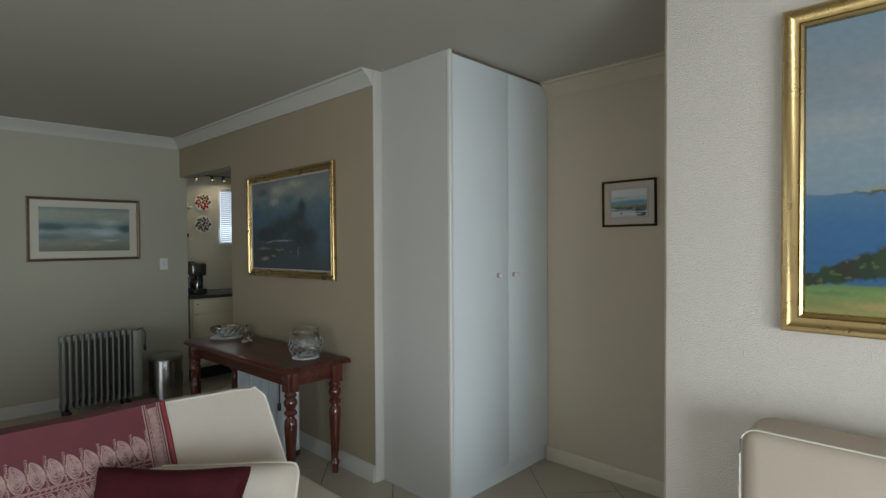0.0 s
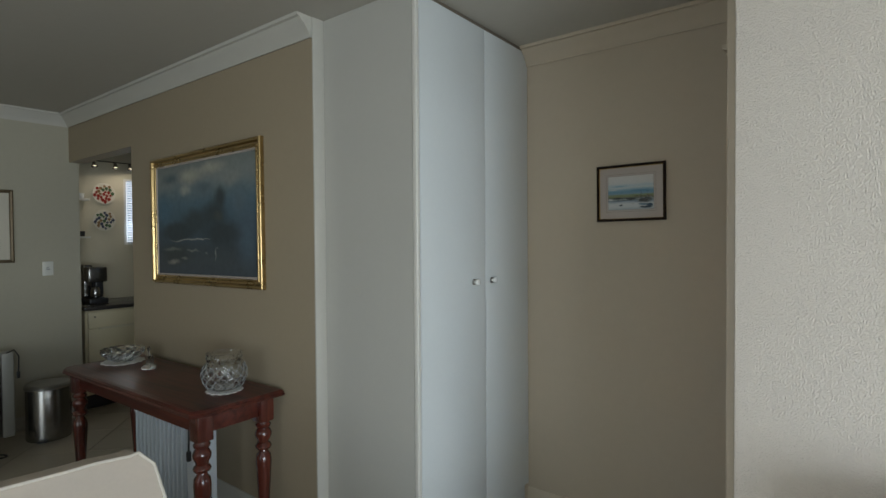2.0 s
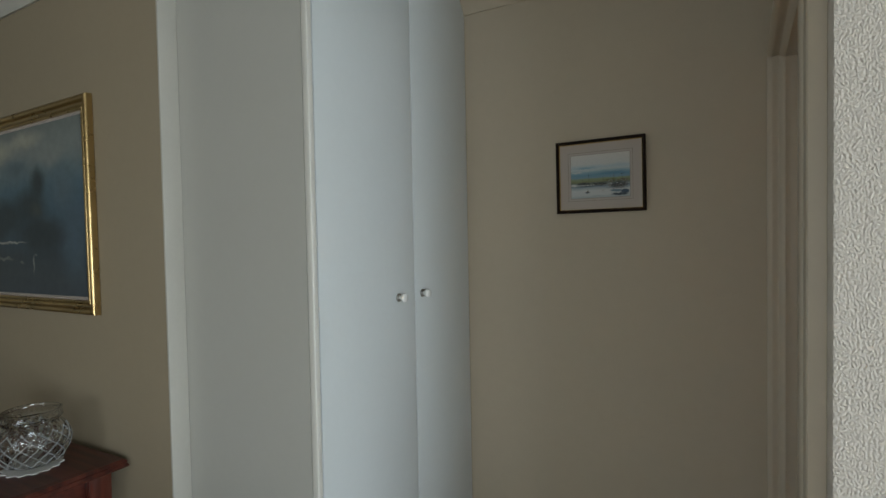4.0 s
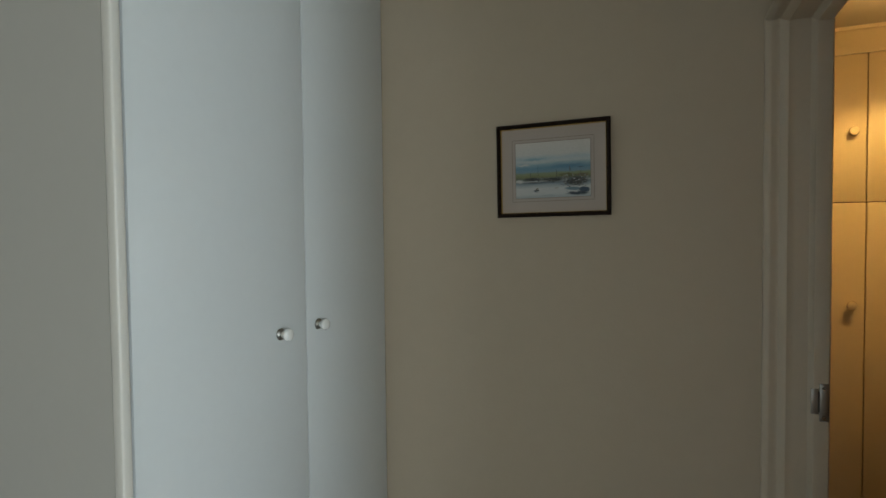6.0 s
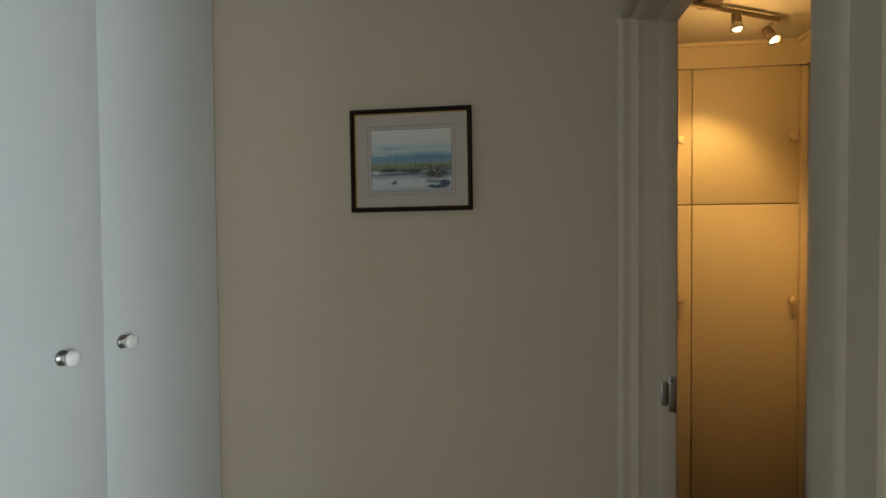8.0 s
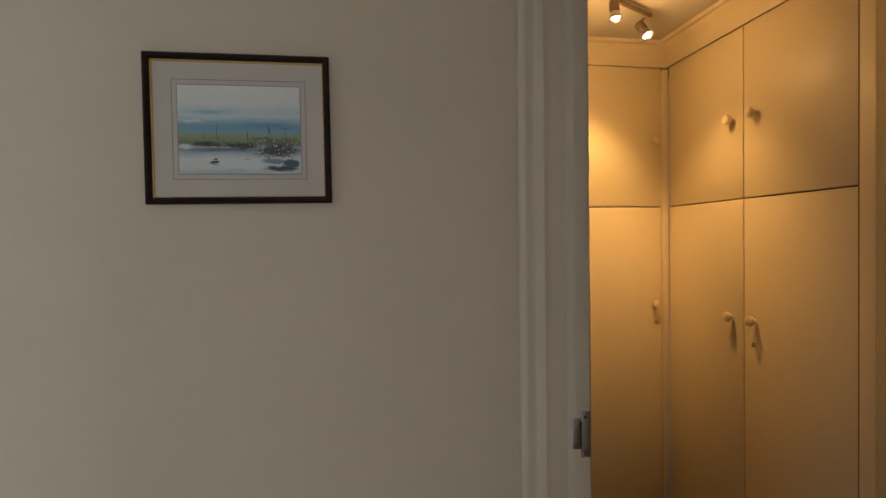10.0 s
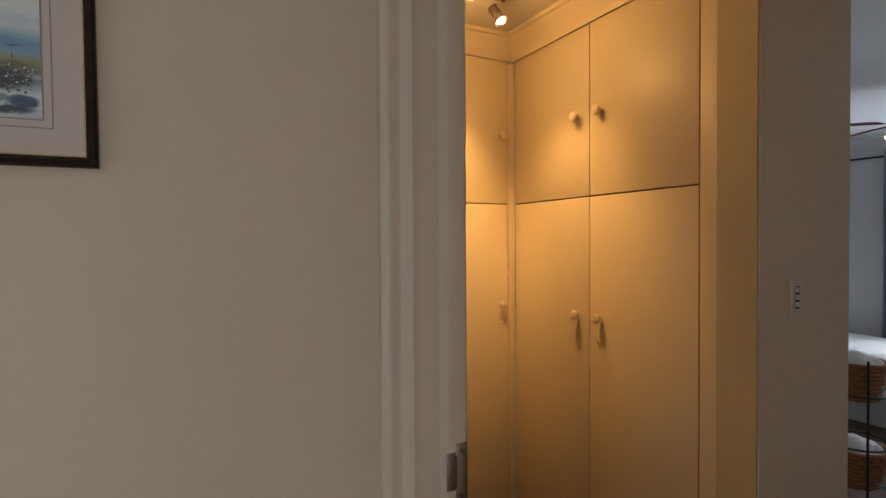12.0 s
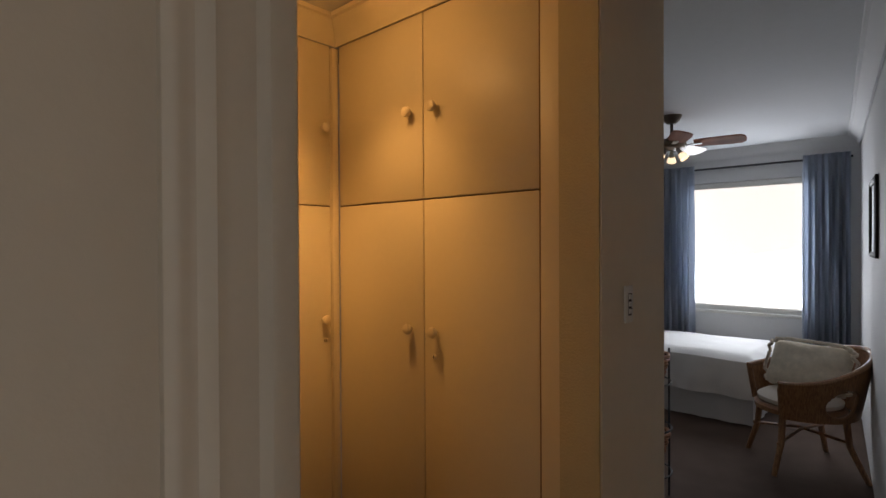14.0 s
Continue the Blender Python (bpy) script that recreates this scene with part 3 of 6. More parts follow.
def wardrobe(name, m, spans, knobs, label, locks=(1,)):
    """Doors face local -y; x runs to the right along the front, z up. spans: door edges; knobs: x of each knob."""
    w = thing(name, label, "wardrobe", m)
    a, b = spans[0][0], spans[-1][1]
    bm = bmesh.new()
    box(bm, a, b, 0.022, 0.55, 0.0, LOW - 0.093)
    part("carcass", bm, M_CREAM, w)
    # brown strip fills the door gap as its painted shade
    bm = bmesh.new()
    box(bm, a, b, 0.008, 0.0215, 1.6148, 1.6187)
    part("gap_shade_strip", bm, M_BROWNSHADE, w, "brown strip painting the shade between upper and lower doors")
    bm = bmesh.new()
    box(bm, a, b, 0.004, 0.021, 0.0, 0.075)
    part("plinth", bm, M_CREAM, w)
    for nth, ((x0, x1), kx) in enumerate(zip(spans, knobs)):
        for z0, z1, kz in ((0.08, 1.6145, 1.178), (1.6190, LOW - 0.0925, 1.915)):
            bm = bmesh.new()
            box(bm, x0 + 0.0018, x1 - 0.0018, 0, 0.02, z0, z1, 0.003)
            d = part("door", bm, M_CREAM, w)
            knob(d, pose(kx, 0, kz, 90, 0, 0), 0.019, 0.036, M_CREAMKNOB, None)
            if z0 < 1 and nth in locks:
                bm = bmesh.new()
                lathe(bm, [(0.009, 0), (0.009, 0.003), (0.006, 0.005), (0, 0.005)], seg=16, m=pose(kx + (-0.012 if kx < x0 + 0.1 else 0.014), 0, kz - 0.083, 90, 0, 0))
                k = part("keyhole", bm, M_CREAMKNOB, d)
                # dark bar on the face paints the shade of the key slot
                bm = bmesh.new()
                box(bm, kx + (-0.0135 if kx < x0 + 0.1 else 0.0125), kx + (-0.0105 if kx < x0 + 0.1 else 0.0155), -0.0056, -0.0045, kz - 0.088, kz - 0.078)
                part("key_slot", bm, M_GAPSHADE, k)
    return w


# side run faces -x: its local x runs towards -y
wardrobe("wardrobe", pose(XR, 4.4265, 0, 0, 0, -90), [(0.0, 0.4665), (0.4665, 0.9245)], [0.4095, 0.5265], "cream painted built-in wardrobe with stacked plain doors and round knobs")
wardrobe("wardrobe", pose(0, YB, 0), [(-0.52, -0.052), (-0.052, 0.413)], [-0.105, 0.372], "cream built-in wardrobe across the niche end, closed doors")
bm = bmesh.new()
box(bm, 0.414, XR, 4.4272, YB + 0.05, 0, LOW - 0.1, 0.002)
solid("trim_wardrobe", bm, M_CREAM, "narrow cream filler strip between the two wardrobes", "trim", "structure")
bm = bmesh.new()
box(bm, 0.428, XR + 0.03, 3.421, 3.4965, 0, LOW - 0.001, 0.003)
solid("trim_niche", bm, M_CREAM, "cream painted reveal beside the wardrobes", "trim", "structure")

# brown strip set beside the reveal as a painted shadow line
bm = bmesh.new()
box(bm, 0.4288, XR + 0.015, 3.4967, 3.5005, 0.0, LOW - 0.105)
solid("trim_gap_shade", bm, M_SOFTSHADE, "narrow brown strip painting the shade between wardrobe doors and reveal", "trim", "structure")

# ---- spot light bar in the niche ----
bar = thing("spot_bar", "bronze ceiling spot bar with lit halogen heads", "ceiling light")
SA, SB = Vector((-0.045, 3.975, 2.262)), Vector((0.118, 4.060, 2.240))
bm = bmesh.new()
tube(bm, [SA + Vector((-0.22, -0.11, 0.050)), SA + Vector((0, 0, 0.050)), SB + Vector((0.03, 0.015, 0.072))], 0.009)
lathe(bm, [(0.045, LOW - 0.015), (0.045, LOW - 0.001)], SA.x - 0.12, SA.y - 0.06, 20)
part("rail", bm, M_FANBRONZE, bar)
for p, d in ((SA, Vector((0.05, -0.1, -1)).normalized()), (SB, Vector((0.30, -0.40, -0.80)).normalized())):
    rot = d.to_track_quat("Z", "Y").to_matrix().to_4x4()
    bm = bmesh.new()
    lathe(bm, [(0.012, -0.050), (0.017, -0.046), (0.018, -0.012), (0.016, -0.008)], seg=20, m=Matrix.Translation(p) @ rot)
    tube(bm, [p + Vector((0, 0, 0.054)), p + d * -0.046], 0.005)
    h = part("head", bm, M_FANBRONZE, bar)
    bm = bmesh.new()
    lathe(bm, [(0.015, -0.010), (0.020, 0.004), (0.027, 0.018), (0.025, 0.018), (0.017, 0.004), (0.012, -0.004)], seg=20, m=Matrix.Translation(p) @ rot)
    part("reflector", bm, M_NICKEL, h, "bright metal reflector cup")
    bm = bmesh.new()
    lathe(bm, [(0.0, 0.0), (0.010, 0.002), (0.016, 0.012), (0.012, 0.018), (0, 0.020)], seg=16, m=Matrix.Translation(p) @ rot)
    part("bulb", bm, M_BULB, h, "lit halogen bulb")
spot_lamp("spot_light_left", SA + Vector((0.0, -0.005, -0.035)), (0.0, YB, 1.55), 18, WARM, 72, 0.75, 0.02)
spot_lamp("spot_light_right", SB + Vector((0.01, -0.02, -0.04)), (XR - 0.06, 4.04, 0.6), 15, WARM, 88, 1.0, 0.05)

for n_, p_ in (("bulb_spill_left", SA), ("bulb_spill_right", SB)):
    bl_ = bpy.data.lights.new(n_, "POINT")
    bl_.energy, bl_.color, bl_.shadow_soft_size = 1.5, WARM, 0.04
    new(n_, bl_).location = p_ + Vector((-0.06, -0.06, -0.10))

# ---- switches ----


def wall_switch(m, w, h, rockers, label):
    s = thing("light_switch", label, "light switch", m)
    bm = bmesh.new()
    box(bm, -w / 2, w / 2, -0.008, 0, -h / 2, h / 2, 0.003)
    plate = part("plate", bm, M_PLASTIC_W, s)
    # dark bar behind the rockers paints the shade of their recess
    bm = bmesh.new()
    box(bm, -0.0095, 0.0095, -0.0085, -0.006, -0.0095 * rockers - 0.001, 0.0095 * rockers + 0.001)
    part("recess", bm, M_GAPSHADE, plate, "dark strip painting the shade round the rockers")
    for k in range(rockers):
        z = (k - (rockers - 1) / 2) * 0.019
        bm = bmesh.new()
        vs = [bm.verts.new((x, y, z + dz)) for x in (-0.008, 0.008) for y, dz in ((-0.007, -0.006), (-0.0095, -0.006), (-0.0145, 0.008), (-0.007, 0.008))]
        bm.faces.new(vs[:4]), bm.faces.new(vs[4:][::-1])
        for q in range(4):
            bm.faces.new([vs[q], vs[(q + 1) % 4], vs[4 + (q + 1) % 4], vs[4 + q]])
        part("rocker", bm, M_PORCELAIN, s)
    return s


wall_switch(pose(0.548, YH, 1.304), 0.046, 0.098, 3, "ivory three-rocker light switch on the corridor wall")
wall_switch(pose(XW, 2.10, 1.247, 0, 0, 90), 0.075, 0.115, 1, "white single light switch on the grey wall")

# ---- pictures ----


def rect_loop(w, h, y=0):
    return [(-w / 2, y, -h / 2), (w / 2, y, -h / 2), (w / 2, y, h / 2), (-w / 2, y, h / 2)]


def moulding(bm, w, h, prof):
    """A mitred frame round an opening of outer size w by h, facing local -y. prof: (inward, forward) pairs."""
    rings = []
    for i, f in prof:
        rings.append([bm.verts.new((x, -f, z)) for x, _, z in rect_loop(w - 2 * i, h - 2 * i)])
    for a, b in zip(rings, rings[1:] + rings[:1]):
        for k in range(4):
            bm.faces.new([a[k], a[(k + 1) % 4], b[(k + 1) % 4], b[k]])


def picture(m, w, h, prof, frame_mat, mount, art_mat, label, inner=None, glass=False, art_lift=0.006, lines=(), card=M_MOUNT):
    """mount: width of the card mount; the picture's art hangs from a local origin at its lower edge's middle."""
    p = thing("picture", label, "picture", m)
    bm = bmesh.new()
    moulding(bm, w, h, prof)
    part("frame", bm, frame_mat, p)
    fw = max(i for i, f in prof)
    if inner:
        bm = bmesh.new()
        i0, wd, f0 = inner[0], inner[1], inner[2]
        moulding(bm, w - 2 * i0, h - 2 * i0, [(0, 0.004), (0, f0), (wd * 0.5, f0 + 0.003), (wd, f0 - 0.003), (wd, 0.004)])
        part("slip", bm, inner[3], p, "bright gilt inner slip")
        fw = max(fw, i0 + wd)
    if mount:
        bm = bmesh.new()
        box(bm, -w / 2 + fw - 0.002, w / 2 - fw + 0.002, -0.005, -0.001, -h / 2 + fw - 0.002, h / 2 - fw + 0.002)
        part("mount", bm, card, p, "pale card mount")
    aw, ah = w - 2 * (fw + mount), h - 2 * (fw + mount)
    for off in lines:
        bm = bmesh.new()
        moulding(bm, aw + 2 * off, ah + 2 * off, [(0, 0.005), (0, 0.0058), (0.0012, 0.0058), (0.0012, 0.005)])
        part("mount_line", bm, M_LINE, p)
    bm = bmesh.new()
    box(bm, -aw / 2, aw / 2, -art_lift, -art_lift + 0.002, 0, ah)
    art = part("artwork", bm, art_mat(ah), p, "", pose(0, 0, -ah / 2))
    if glass:
        bm = bmesh.new()
        box(bm, -w / 2 + 0.008, w / 2 - 0.008, -0.0095, -0.008, -h / 2 + 0.008, h / 2 - 0.008)
        g = part("glazing", bm, M_GLASS, p, "clear picture glass")
        g.visible_shadow = False
    return p, art, aw, ah


def dabs(parent, marks, name="painted_mark", lift=0.0066):
    """Small flat strokes of paint on an artwork: (x, z, width, height, lean, material)."""
    for x, z, w, h, lean, material in marks:
        bm = bmesh.new()
        n = 10
        ring = []
        for k in range(n):
            a = 2 * math.pi * k / n
            r = 0.82 + 0.18 * math.sin(5 * a + x * 300)
            ring.append(bm.verts.new((x + 0.5 * w * r * math.cos(a) + lean * 0.5 * h * math.sin(a), -lift, z + 0.5 * h * r * math.sin(a))))
        bm.faces.new(ring)
        part(name, bm, material, parent)


# harbour watercolour on the hall end wall, hung a shade off level
harbour = lambda ah: scenery("harbour_watercolour", [(0.0, (0.34, 0.40, 0.43)), (0.07, (0.50, 0.53, 0.53)), (0.17, (0.53, 0.55, 0.55)), (0.235, (0.30, 0.36, 0.40)), (0.275, (0.16, 0.20, 0.23)), (0.30, (0.33, 0.36, 0.35)),
    (0.34, (0.13, 0.15, 0.12)), (0.385, (0.20, 0.22, 0.11)), (0.435, (0.23, 0.27, 0.16)), (0.47, (0.17, 0.29, 0.36)), (0.54, (0.13, 0.27, 0.37)), (0.60, (0.25, 0.38, 0.45)), (0.65, (0.46, 0.52, 0.53)), (0.72, (0.40, 0.49, 0.53)), (0.78, (0.55, 0.56, 0.54)), (1.0, (0.60, 0.58, 0.55))],
    0.035, 22, 0.05, 120, 0.6, 3.2, ah, 0.0,
    [(-0.088, 0.101, 0.030, 0.005, (0.50, 0.53, 0.53), 0.8), (-0.055, 0.117, 0.060, 0.006, (0.24, 0.38, 0.45), 0.9), (0.05, 0.093, 0.075, 0.010, (0.10, 0.23, 0.34), 0.9), (0.085, 0.088, 0.012, 0.002, (0.07, 0.10, 0.14), 0.7), (-0.100, 0.052, 0.018, 0.008, (0.52, 0.53, 0.52), 0.7),
     (-0.06, 0.056, 0.034, 0.006, (0.045, 0.05, 0.045), 0.5), (0.0, 0.053, 0.040, 0.007, (0.04, 0.045, 0.04), 0.5), (0.045, 0.066, 0.040, 0.006, (0.13, 0.14, 0.06), 0.7), (0.09, 0.064, 0.025, 0.007, (0.15, 0.13, 0.08), 0.7),
     (-0.03, 0.0455, 0.085, 0.0035, (0.10, 0.13, 0.16), 0.8), (0.070, 0.046, 0.042, 0.017, (0.055, 0.065, 0.06), 0.5), (0.060, 0.024, 0.028, 0.007, (0.15, 0.22, 0.27), 0.4), (0.094, 0.020, 0.020, 0.010, (0.045, 0.08, 0.12), 0.4),
     (0.075, 0.010, 0.042, 0.007, (0.035, 0.055, 0.075), 0.6), (-0.01, 0.006, 0.035, 0.002, (0.30, 0.36, 0.40), 0.8), (-0.05, 0.019, 0.016, 0.003, (0.20, 0.24, 0.27), 0.8), (0.012, 0.028, 0.008, 0.004, (0.38, 0.38, 0.36), 0.8)], 0.007)
DARKP = [(0, 0), (0, 0.016), (0.003, 0.019), (0.007, 0.017), (0.0100, 0.012), (0.0100, 0)]
pic3, art3, aw3, ah3 = picture(pose(-1.166, YH - 0.002, 1.6935, 0, -0.5, 0), 0.339, 0.283, DARKP, M_DARKFRAME, 0.043, harbour, "harbour watercolour in a thin dark frame with pale mount", (0.0100, 0.0045, 0.009, M_GILT_LIGHT), False, lines=(0.0015, 0.011))
INK = mat("ink_wash", (0.05, 0.055, 0.06), 0.7)
HULL = mat("blue_grey_wash", (0.13, 0.20, 0.26), 0.7, var=0.3, scale=40)
RUST = mat("brown_wash", (0.14, 0.09, 0.06), 0.7, var=0.3, scale=40)
OLIVE = mat("olive_wash", (0.18, 0.19, 0.08), 0.7, var=0.4, scale=60)
PALE = mat("pale_wash", (0.50, 0.52, 0.52), 0.7)
DULL = mat("grey_wash", (0.30, 0.31, 0.30), 0.7, var=0.3, scale=60)
marks = [(-0.066, 0.068, 0.0012, 0.026, 0, INK), (-0.043, 0.080, 0.0009, 0.046, 0, INK), (0.013, 0.070, 0.0016, 0.034, 0, INK), (0.051, 0.080, 0.0011, 0.040, 0.02, RUST), (0.056, 0.076, 0.0008, 0.030, -0.25, INK), (0.084, 0.072, 0.0009, 0.026, 0, INK)]
marks += [(-0.047, 0.0225, 0.020, 0.0075, 0.5, INK), (-0.046, 0.0275, 0.010, 0.004, 0.4, RUST), (-0.047, 0.0245, 0.012, 0.002, 0.5, PALE), (0.058, 0.0315, 0.040, 0.0022, 0.1, PALE), (0.093, 0.0290, 0.034, 0.0020, 0.1, PALE), (-0.035, 0.0505, 0.090, 0.0012, 0, PALE), (-0.050, 0.0480, 0.060, 0.0012, 0, INK)]
dabs(art3, marks, lift=0.0066)
random.seed(12)
# quay side clutter, boat cabins and their rigging
for material, many, xs, zs, tall in ((INK, 46, (-0.085, 0.03), (0.050, 0.062), 1.0), (OLIVE, 30, (-0.08, 0.10), (0.060, 0.070), 0.8), (INK, 60, (0.028, 0.104), (0.030, 0.064), 1.6), (DULL, 56, (0.028, 0.104), (0.034, 0.066), 1.4), (PALE, 14, (0.03, 0.104), (0.036, 0.062), 1.0), (RUST, 44, (0.026, 0.104), (0.030, 0.064), 1.2), (HULL, 34, (0.028, 0.102), (0.012, 0.056), 0.8), (DULL, 24, (-0.08, 0.02), (0.050, 0.060), 0.6)):
    bm = bmesh.new()
    for k in range(many):
        x, z = random.uniform(*xs), random.uniform(*zs)
        w, h = random.uniform(0.0008, 0.0042), random.uniform(0.0008, 0.0030) * tall
        bm.faces.new([bm.verts.new((x + 0.5 * w * math.cos(a), -0.0068 - 0.0001 * (k % 4), z + 0.5 * h * math.sin(a))) for a in [2 * math.pi * q / 7 + 0.3 * math.sin(k + q) for q in range(7)]])
    tagged(part("brush_flecks", bm, material, art3), kind="stuff")

# mountain painting on the taupe wall
mountain = lambda ah: scenery("mountain_painting", [(0.0, (0.055, 0.070, 0.085)), (0.12, (0.060, 0.075, 0.085)), (0.22, (0.050, 0.066, 0.078)), (0.34, (0.055, 0.085, 0.110)), (0.5, (0.065, 0.115, 0.155)),
    (0.64, (0.085, 0.145, 0.185)), (0.74, (0.13, 0.18, 0.20)), (0.86, (0.20, 0.225, 0.22)), (1.0, (0.17, 0.19, 0.18))], 0.09, 4.0, 0.09, 24, 0.55, 1.2, ah, 0.02,
    [(-0.48, 0.42, 0.16, 0.14, (0.065, 0.14, 0.20), 0.9), (-0.38, 0.60, 0.18, 0.05, (0.085, 0.12, 0.14), 0.9), (-0.14, 0.60, 0.20, 0.07, (0.36, 0.35, 0.29), 0.9), (-0.20, 0.52, 0.10, 0.05, (0.32, 0.33, 0.30), 0.9), (0.10, 0.63, 0.22, 0.05, (0.34, 0.33, 0.28), 0.9), (0.32, 0.56, 0.18, 0.07, (0.22, 0.24, 0.23), 0.9),
     (0.02, 0.52, 0.14, 0.05, (0.10, 0.14, 0.165), 0.9), (0.40, 0.42, 0.14, 0.14, (0.10, 0.145, 0.175), 0.9), (0.47, 0.22, 0.15, 0.24, (0.075, 0.115, 0.15), 0.9),
     (0.20, 0.45, 0.085, 0.085, (0.040, 0.054, 0.060), 0.75), (0.13, 0.36, 0.19, 0.11, (0.040, 0.056, 0.062), 0.75), (-0.08, 0.32, 0.26, 0.11, (0.042, 0.060, 0.068), 0.75), (-0.30, 0.26, 0.26, 0.075, (0.036, 0.052, 0.060), 0.5), (0.22, 0.24, 0.24, 0.10, (0.038, 0.052, 0.060), 0.6),
     (0.18, 0.34, 0.07, 0.05, (0.065, 0.075, 0.07), 0.9), (-0.32, 0.12, 0.26, 0.09, (0.045, 0.055, 0.055), 0.8), (-0.20, 0.208, 0.26, 0.007, (0.30, 0.30, 0.27), 0.8), (-0.02, 0.211, 0.14, 0.004, (0.34, 0.34, 0.31), 0.7), (-0.38, 0.155, 0.16, 0.018, (0.17, 0.18, 0.16), 0.9), (-0.36, 0.075, 0.12, 0.022, (0.24, 0.23, 0.20), 0.9),
     (-0.12, 0.15, 0.10, 0.012, (0.20, 0.21, 0.19), 0.85), (-0.22, 0.10, 0.06, 0.012, (0.19, 0.19, 0.17), 0.9), (0.14, 0.12, 0.008, 0.050, (0.26, 0.27, 0.25), 0.85), (0.155, 0.155, 0.020, 0.008, (0.18, 0.20, 0.19), 0.9), (0.04, 0.13, 0.03, 0.008, (0.15, 0.17, 0.16), 0.9)], 0.030)


def bead(c, up, r, n=8):
    """A half-round on a picture moulding, from its outer to its inner foot."""
    return [(c - r * math.cos(math.pi * k / n), up + r * math.sin(math.pi * k / n)) for k in range(n + 1)]


GILTP = [(0, 0), (0, 0.016)] + bead(0.0105, 0.018, 0.0105) + [(0.0225, 0.014), (0.027, 0.010), (0.033, 0.009), (0.038, 0.011)] + bead(0.0455, 0.012, 0.0065) + [(0.052, 0)]
pic2, art2, aw2, ah2 = picture(pose(-3.358, YA - 0.003, 1.604, 0, -0.6, 0), 1.25, 0.808, GILTP, M_GILT, 0.0, mountain, "dark mountain landscape painting in a wide gilt frame", (0.052, 0.012, 0.008, M_MOUNT))

# misty lake print on the grey wall
lake = lambda ah: scenery("lake_print", [(0.0, (0.15, 0.16, 0.11)), (0.16, (0.22, 0.23, 0.17)), (0.32, (0.22, 0.27, 0.25)), (0.48, (0.26, 0.34, 0.35)), (0.60, (0.18, 0.26, 0.28)), (0.70, (0.24, 0.30, 0.29)),
    (0.80, (0.30, 0.33, 0.27)), (0.90, (0.30, 0.33, 0.28)), (1.0, (0.17, 0.23, 0.22))], 0.06, 2.5, 0.07, 14, 0.4, 3.0, ah, 0.0,
    [(-0.26, 0.225, 0.22, 0.055, (0.055, 0.105, 0.115), 0.75), (-0.02, 0.235, 0.20, 0.035, (0.12, 0.19, 0.20), 0.85), (0.33, 0.205, 0.12, 0.055, (0.060, 0.105, 0.115), 0.75), (-0.26, 0.13, 0.20, 0.05, (0.12, 0.17, 0.16), 0.9), (0.14, 0.17, 0.18, 0.05, (0.42, 0.50, 0.52), 0.95), (0.18, 0.27, 0.14, 0.05, (0.40, 0.44, 0.40), 0.95),
     (0.06, 0.215, 0.12, 0.008, (0.10, 0.17, 0.20), 0.8), (0.05, 0.07, 0.16, 0.03, (0.28, 0.27, 0.18), 0.9), (0.20, 0.10, 0.12, 0.02, (0.36, 0.42, 0.42), 0.95), (-0.05, 0.37, 0.12, 0.012, (0.30, 0.26, 0.20), 0.9)], 0.022)
BRZP = [(0, 0), (0, 0.016), (0.008, 0.020), (0.020, 0.014), (0.026, 0.016), (0.026, 0)]
picture(pose(XW + 0.002, 1.433, 1.591, 0, 0, 90), 0.89, 0.575, BRZP, M_BRONZEFRAME, 0.062, lake, "misty blue green lake print in a thin bronze frame", None, False, card=M_MOUNT_PALE)

# sea painting on the textured wall
sea = lambda ah: scenery("sea_painting", [(0.0, (0.30, 0.27, 0.10)), (0.03, (0.20, 0.21, 0.07)), (0.07, (0.17, 0.25, 0.08)), (0.098, (0.12, 0.20, 0.07)), (0.105, (0.03, 0.11, 0.23)), (0.15, (0.028, 0.105, 0.235)),
    (0.30, (0.036, 0.125, 0.265)), (0.41, (0.075, 0.165, 0.28)), (0.417, (0.21, 0.28, 0.33)), (0.60, (0.25, 0.31, 0.355)), (0.82, (0.22, 0.26, 0.295)), (1.0, (0.19, 0.265, 0.33))], 0.008, 14, 0.05, 40, 0.7, 1.6, ah, 0.0,
    [(-0.22, ah * 0.420, 0.34, 0.016, (0.30, 0.28, 0.09), 0.4), (-0.25, ah * 0.411, 0.36, 0.008, (0.06, 0.07, 0.06), 0.5)] + [(-0.66 + 0.045 * k, 0.098 + 0.014 * k, 0.050, 0.016 + 0.0085 * k, (0.016 + 0.009 * (k % 2), 0.026 + 0.009 * (k % 3), 0.015), 0.35) for k in range(13)]
    + [(-0.60 + 0.034 * k, 0.105 + 0.012 * k + 0.012 * math.sin(k * 2.3), 0.014, 0.008, (0.07, 0.10, 0.04), 0.6) for k in range(14)]
    + [(-0.62 + 0.021 * k, 0.122 + 0.0085 * k + 0.022 * math.sin(k * 1.7), 0.009, 0.006, (0.05 + 0.03 * (k % 3), 0.085 + 0.02 * (k % 2), 0.035), 0.6) for k in range(16)]
    + [(-0.55, 0.60, 0.25, 0.06, (0.30, 0.33, 0.35), 0.9), (-0.3, 0.75, 0.3, 0.05, (0.29, 0.30, 0.32), 0.9), (-0.45, 0.030, 0.14, 0.022, (0.36, 0.27, 0.11), 0.9), (-0.20, 0.045, 0.2, 0.018, (0.32, 0.26, 0.09), 0.9), (-0.58, 0.065, 0.12, 0.014, (0.10, 0.19, 0.07), 0.9), (-0.3, 0.075, 0.2, 0.010, (0.24, 0.29, 0.08), 0.9)], 0.022)
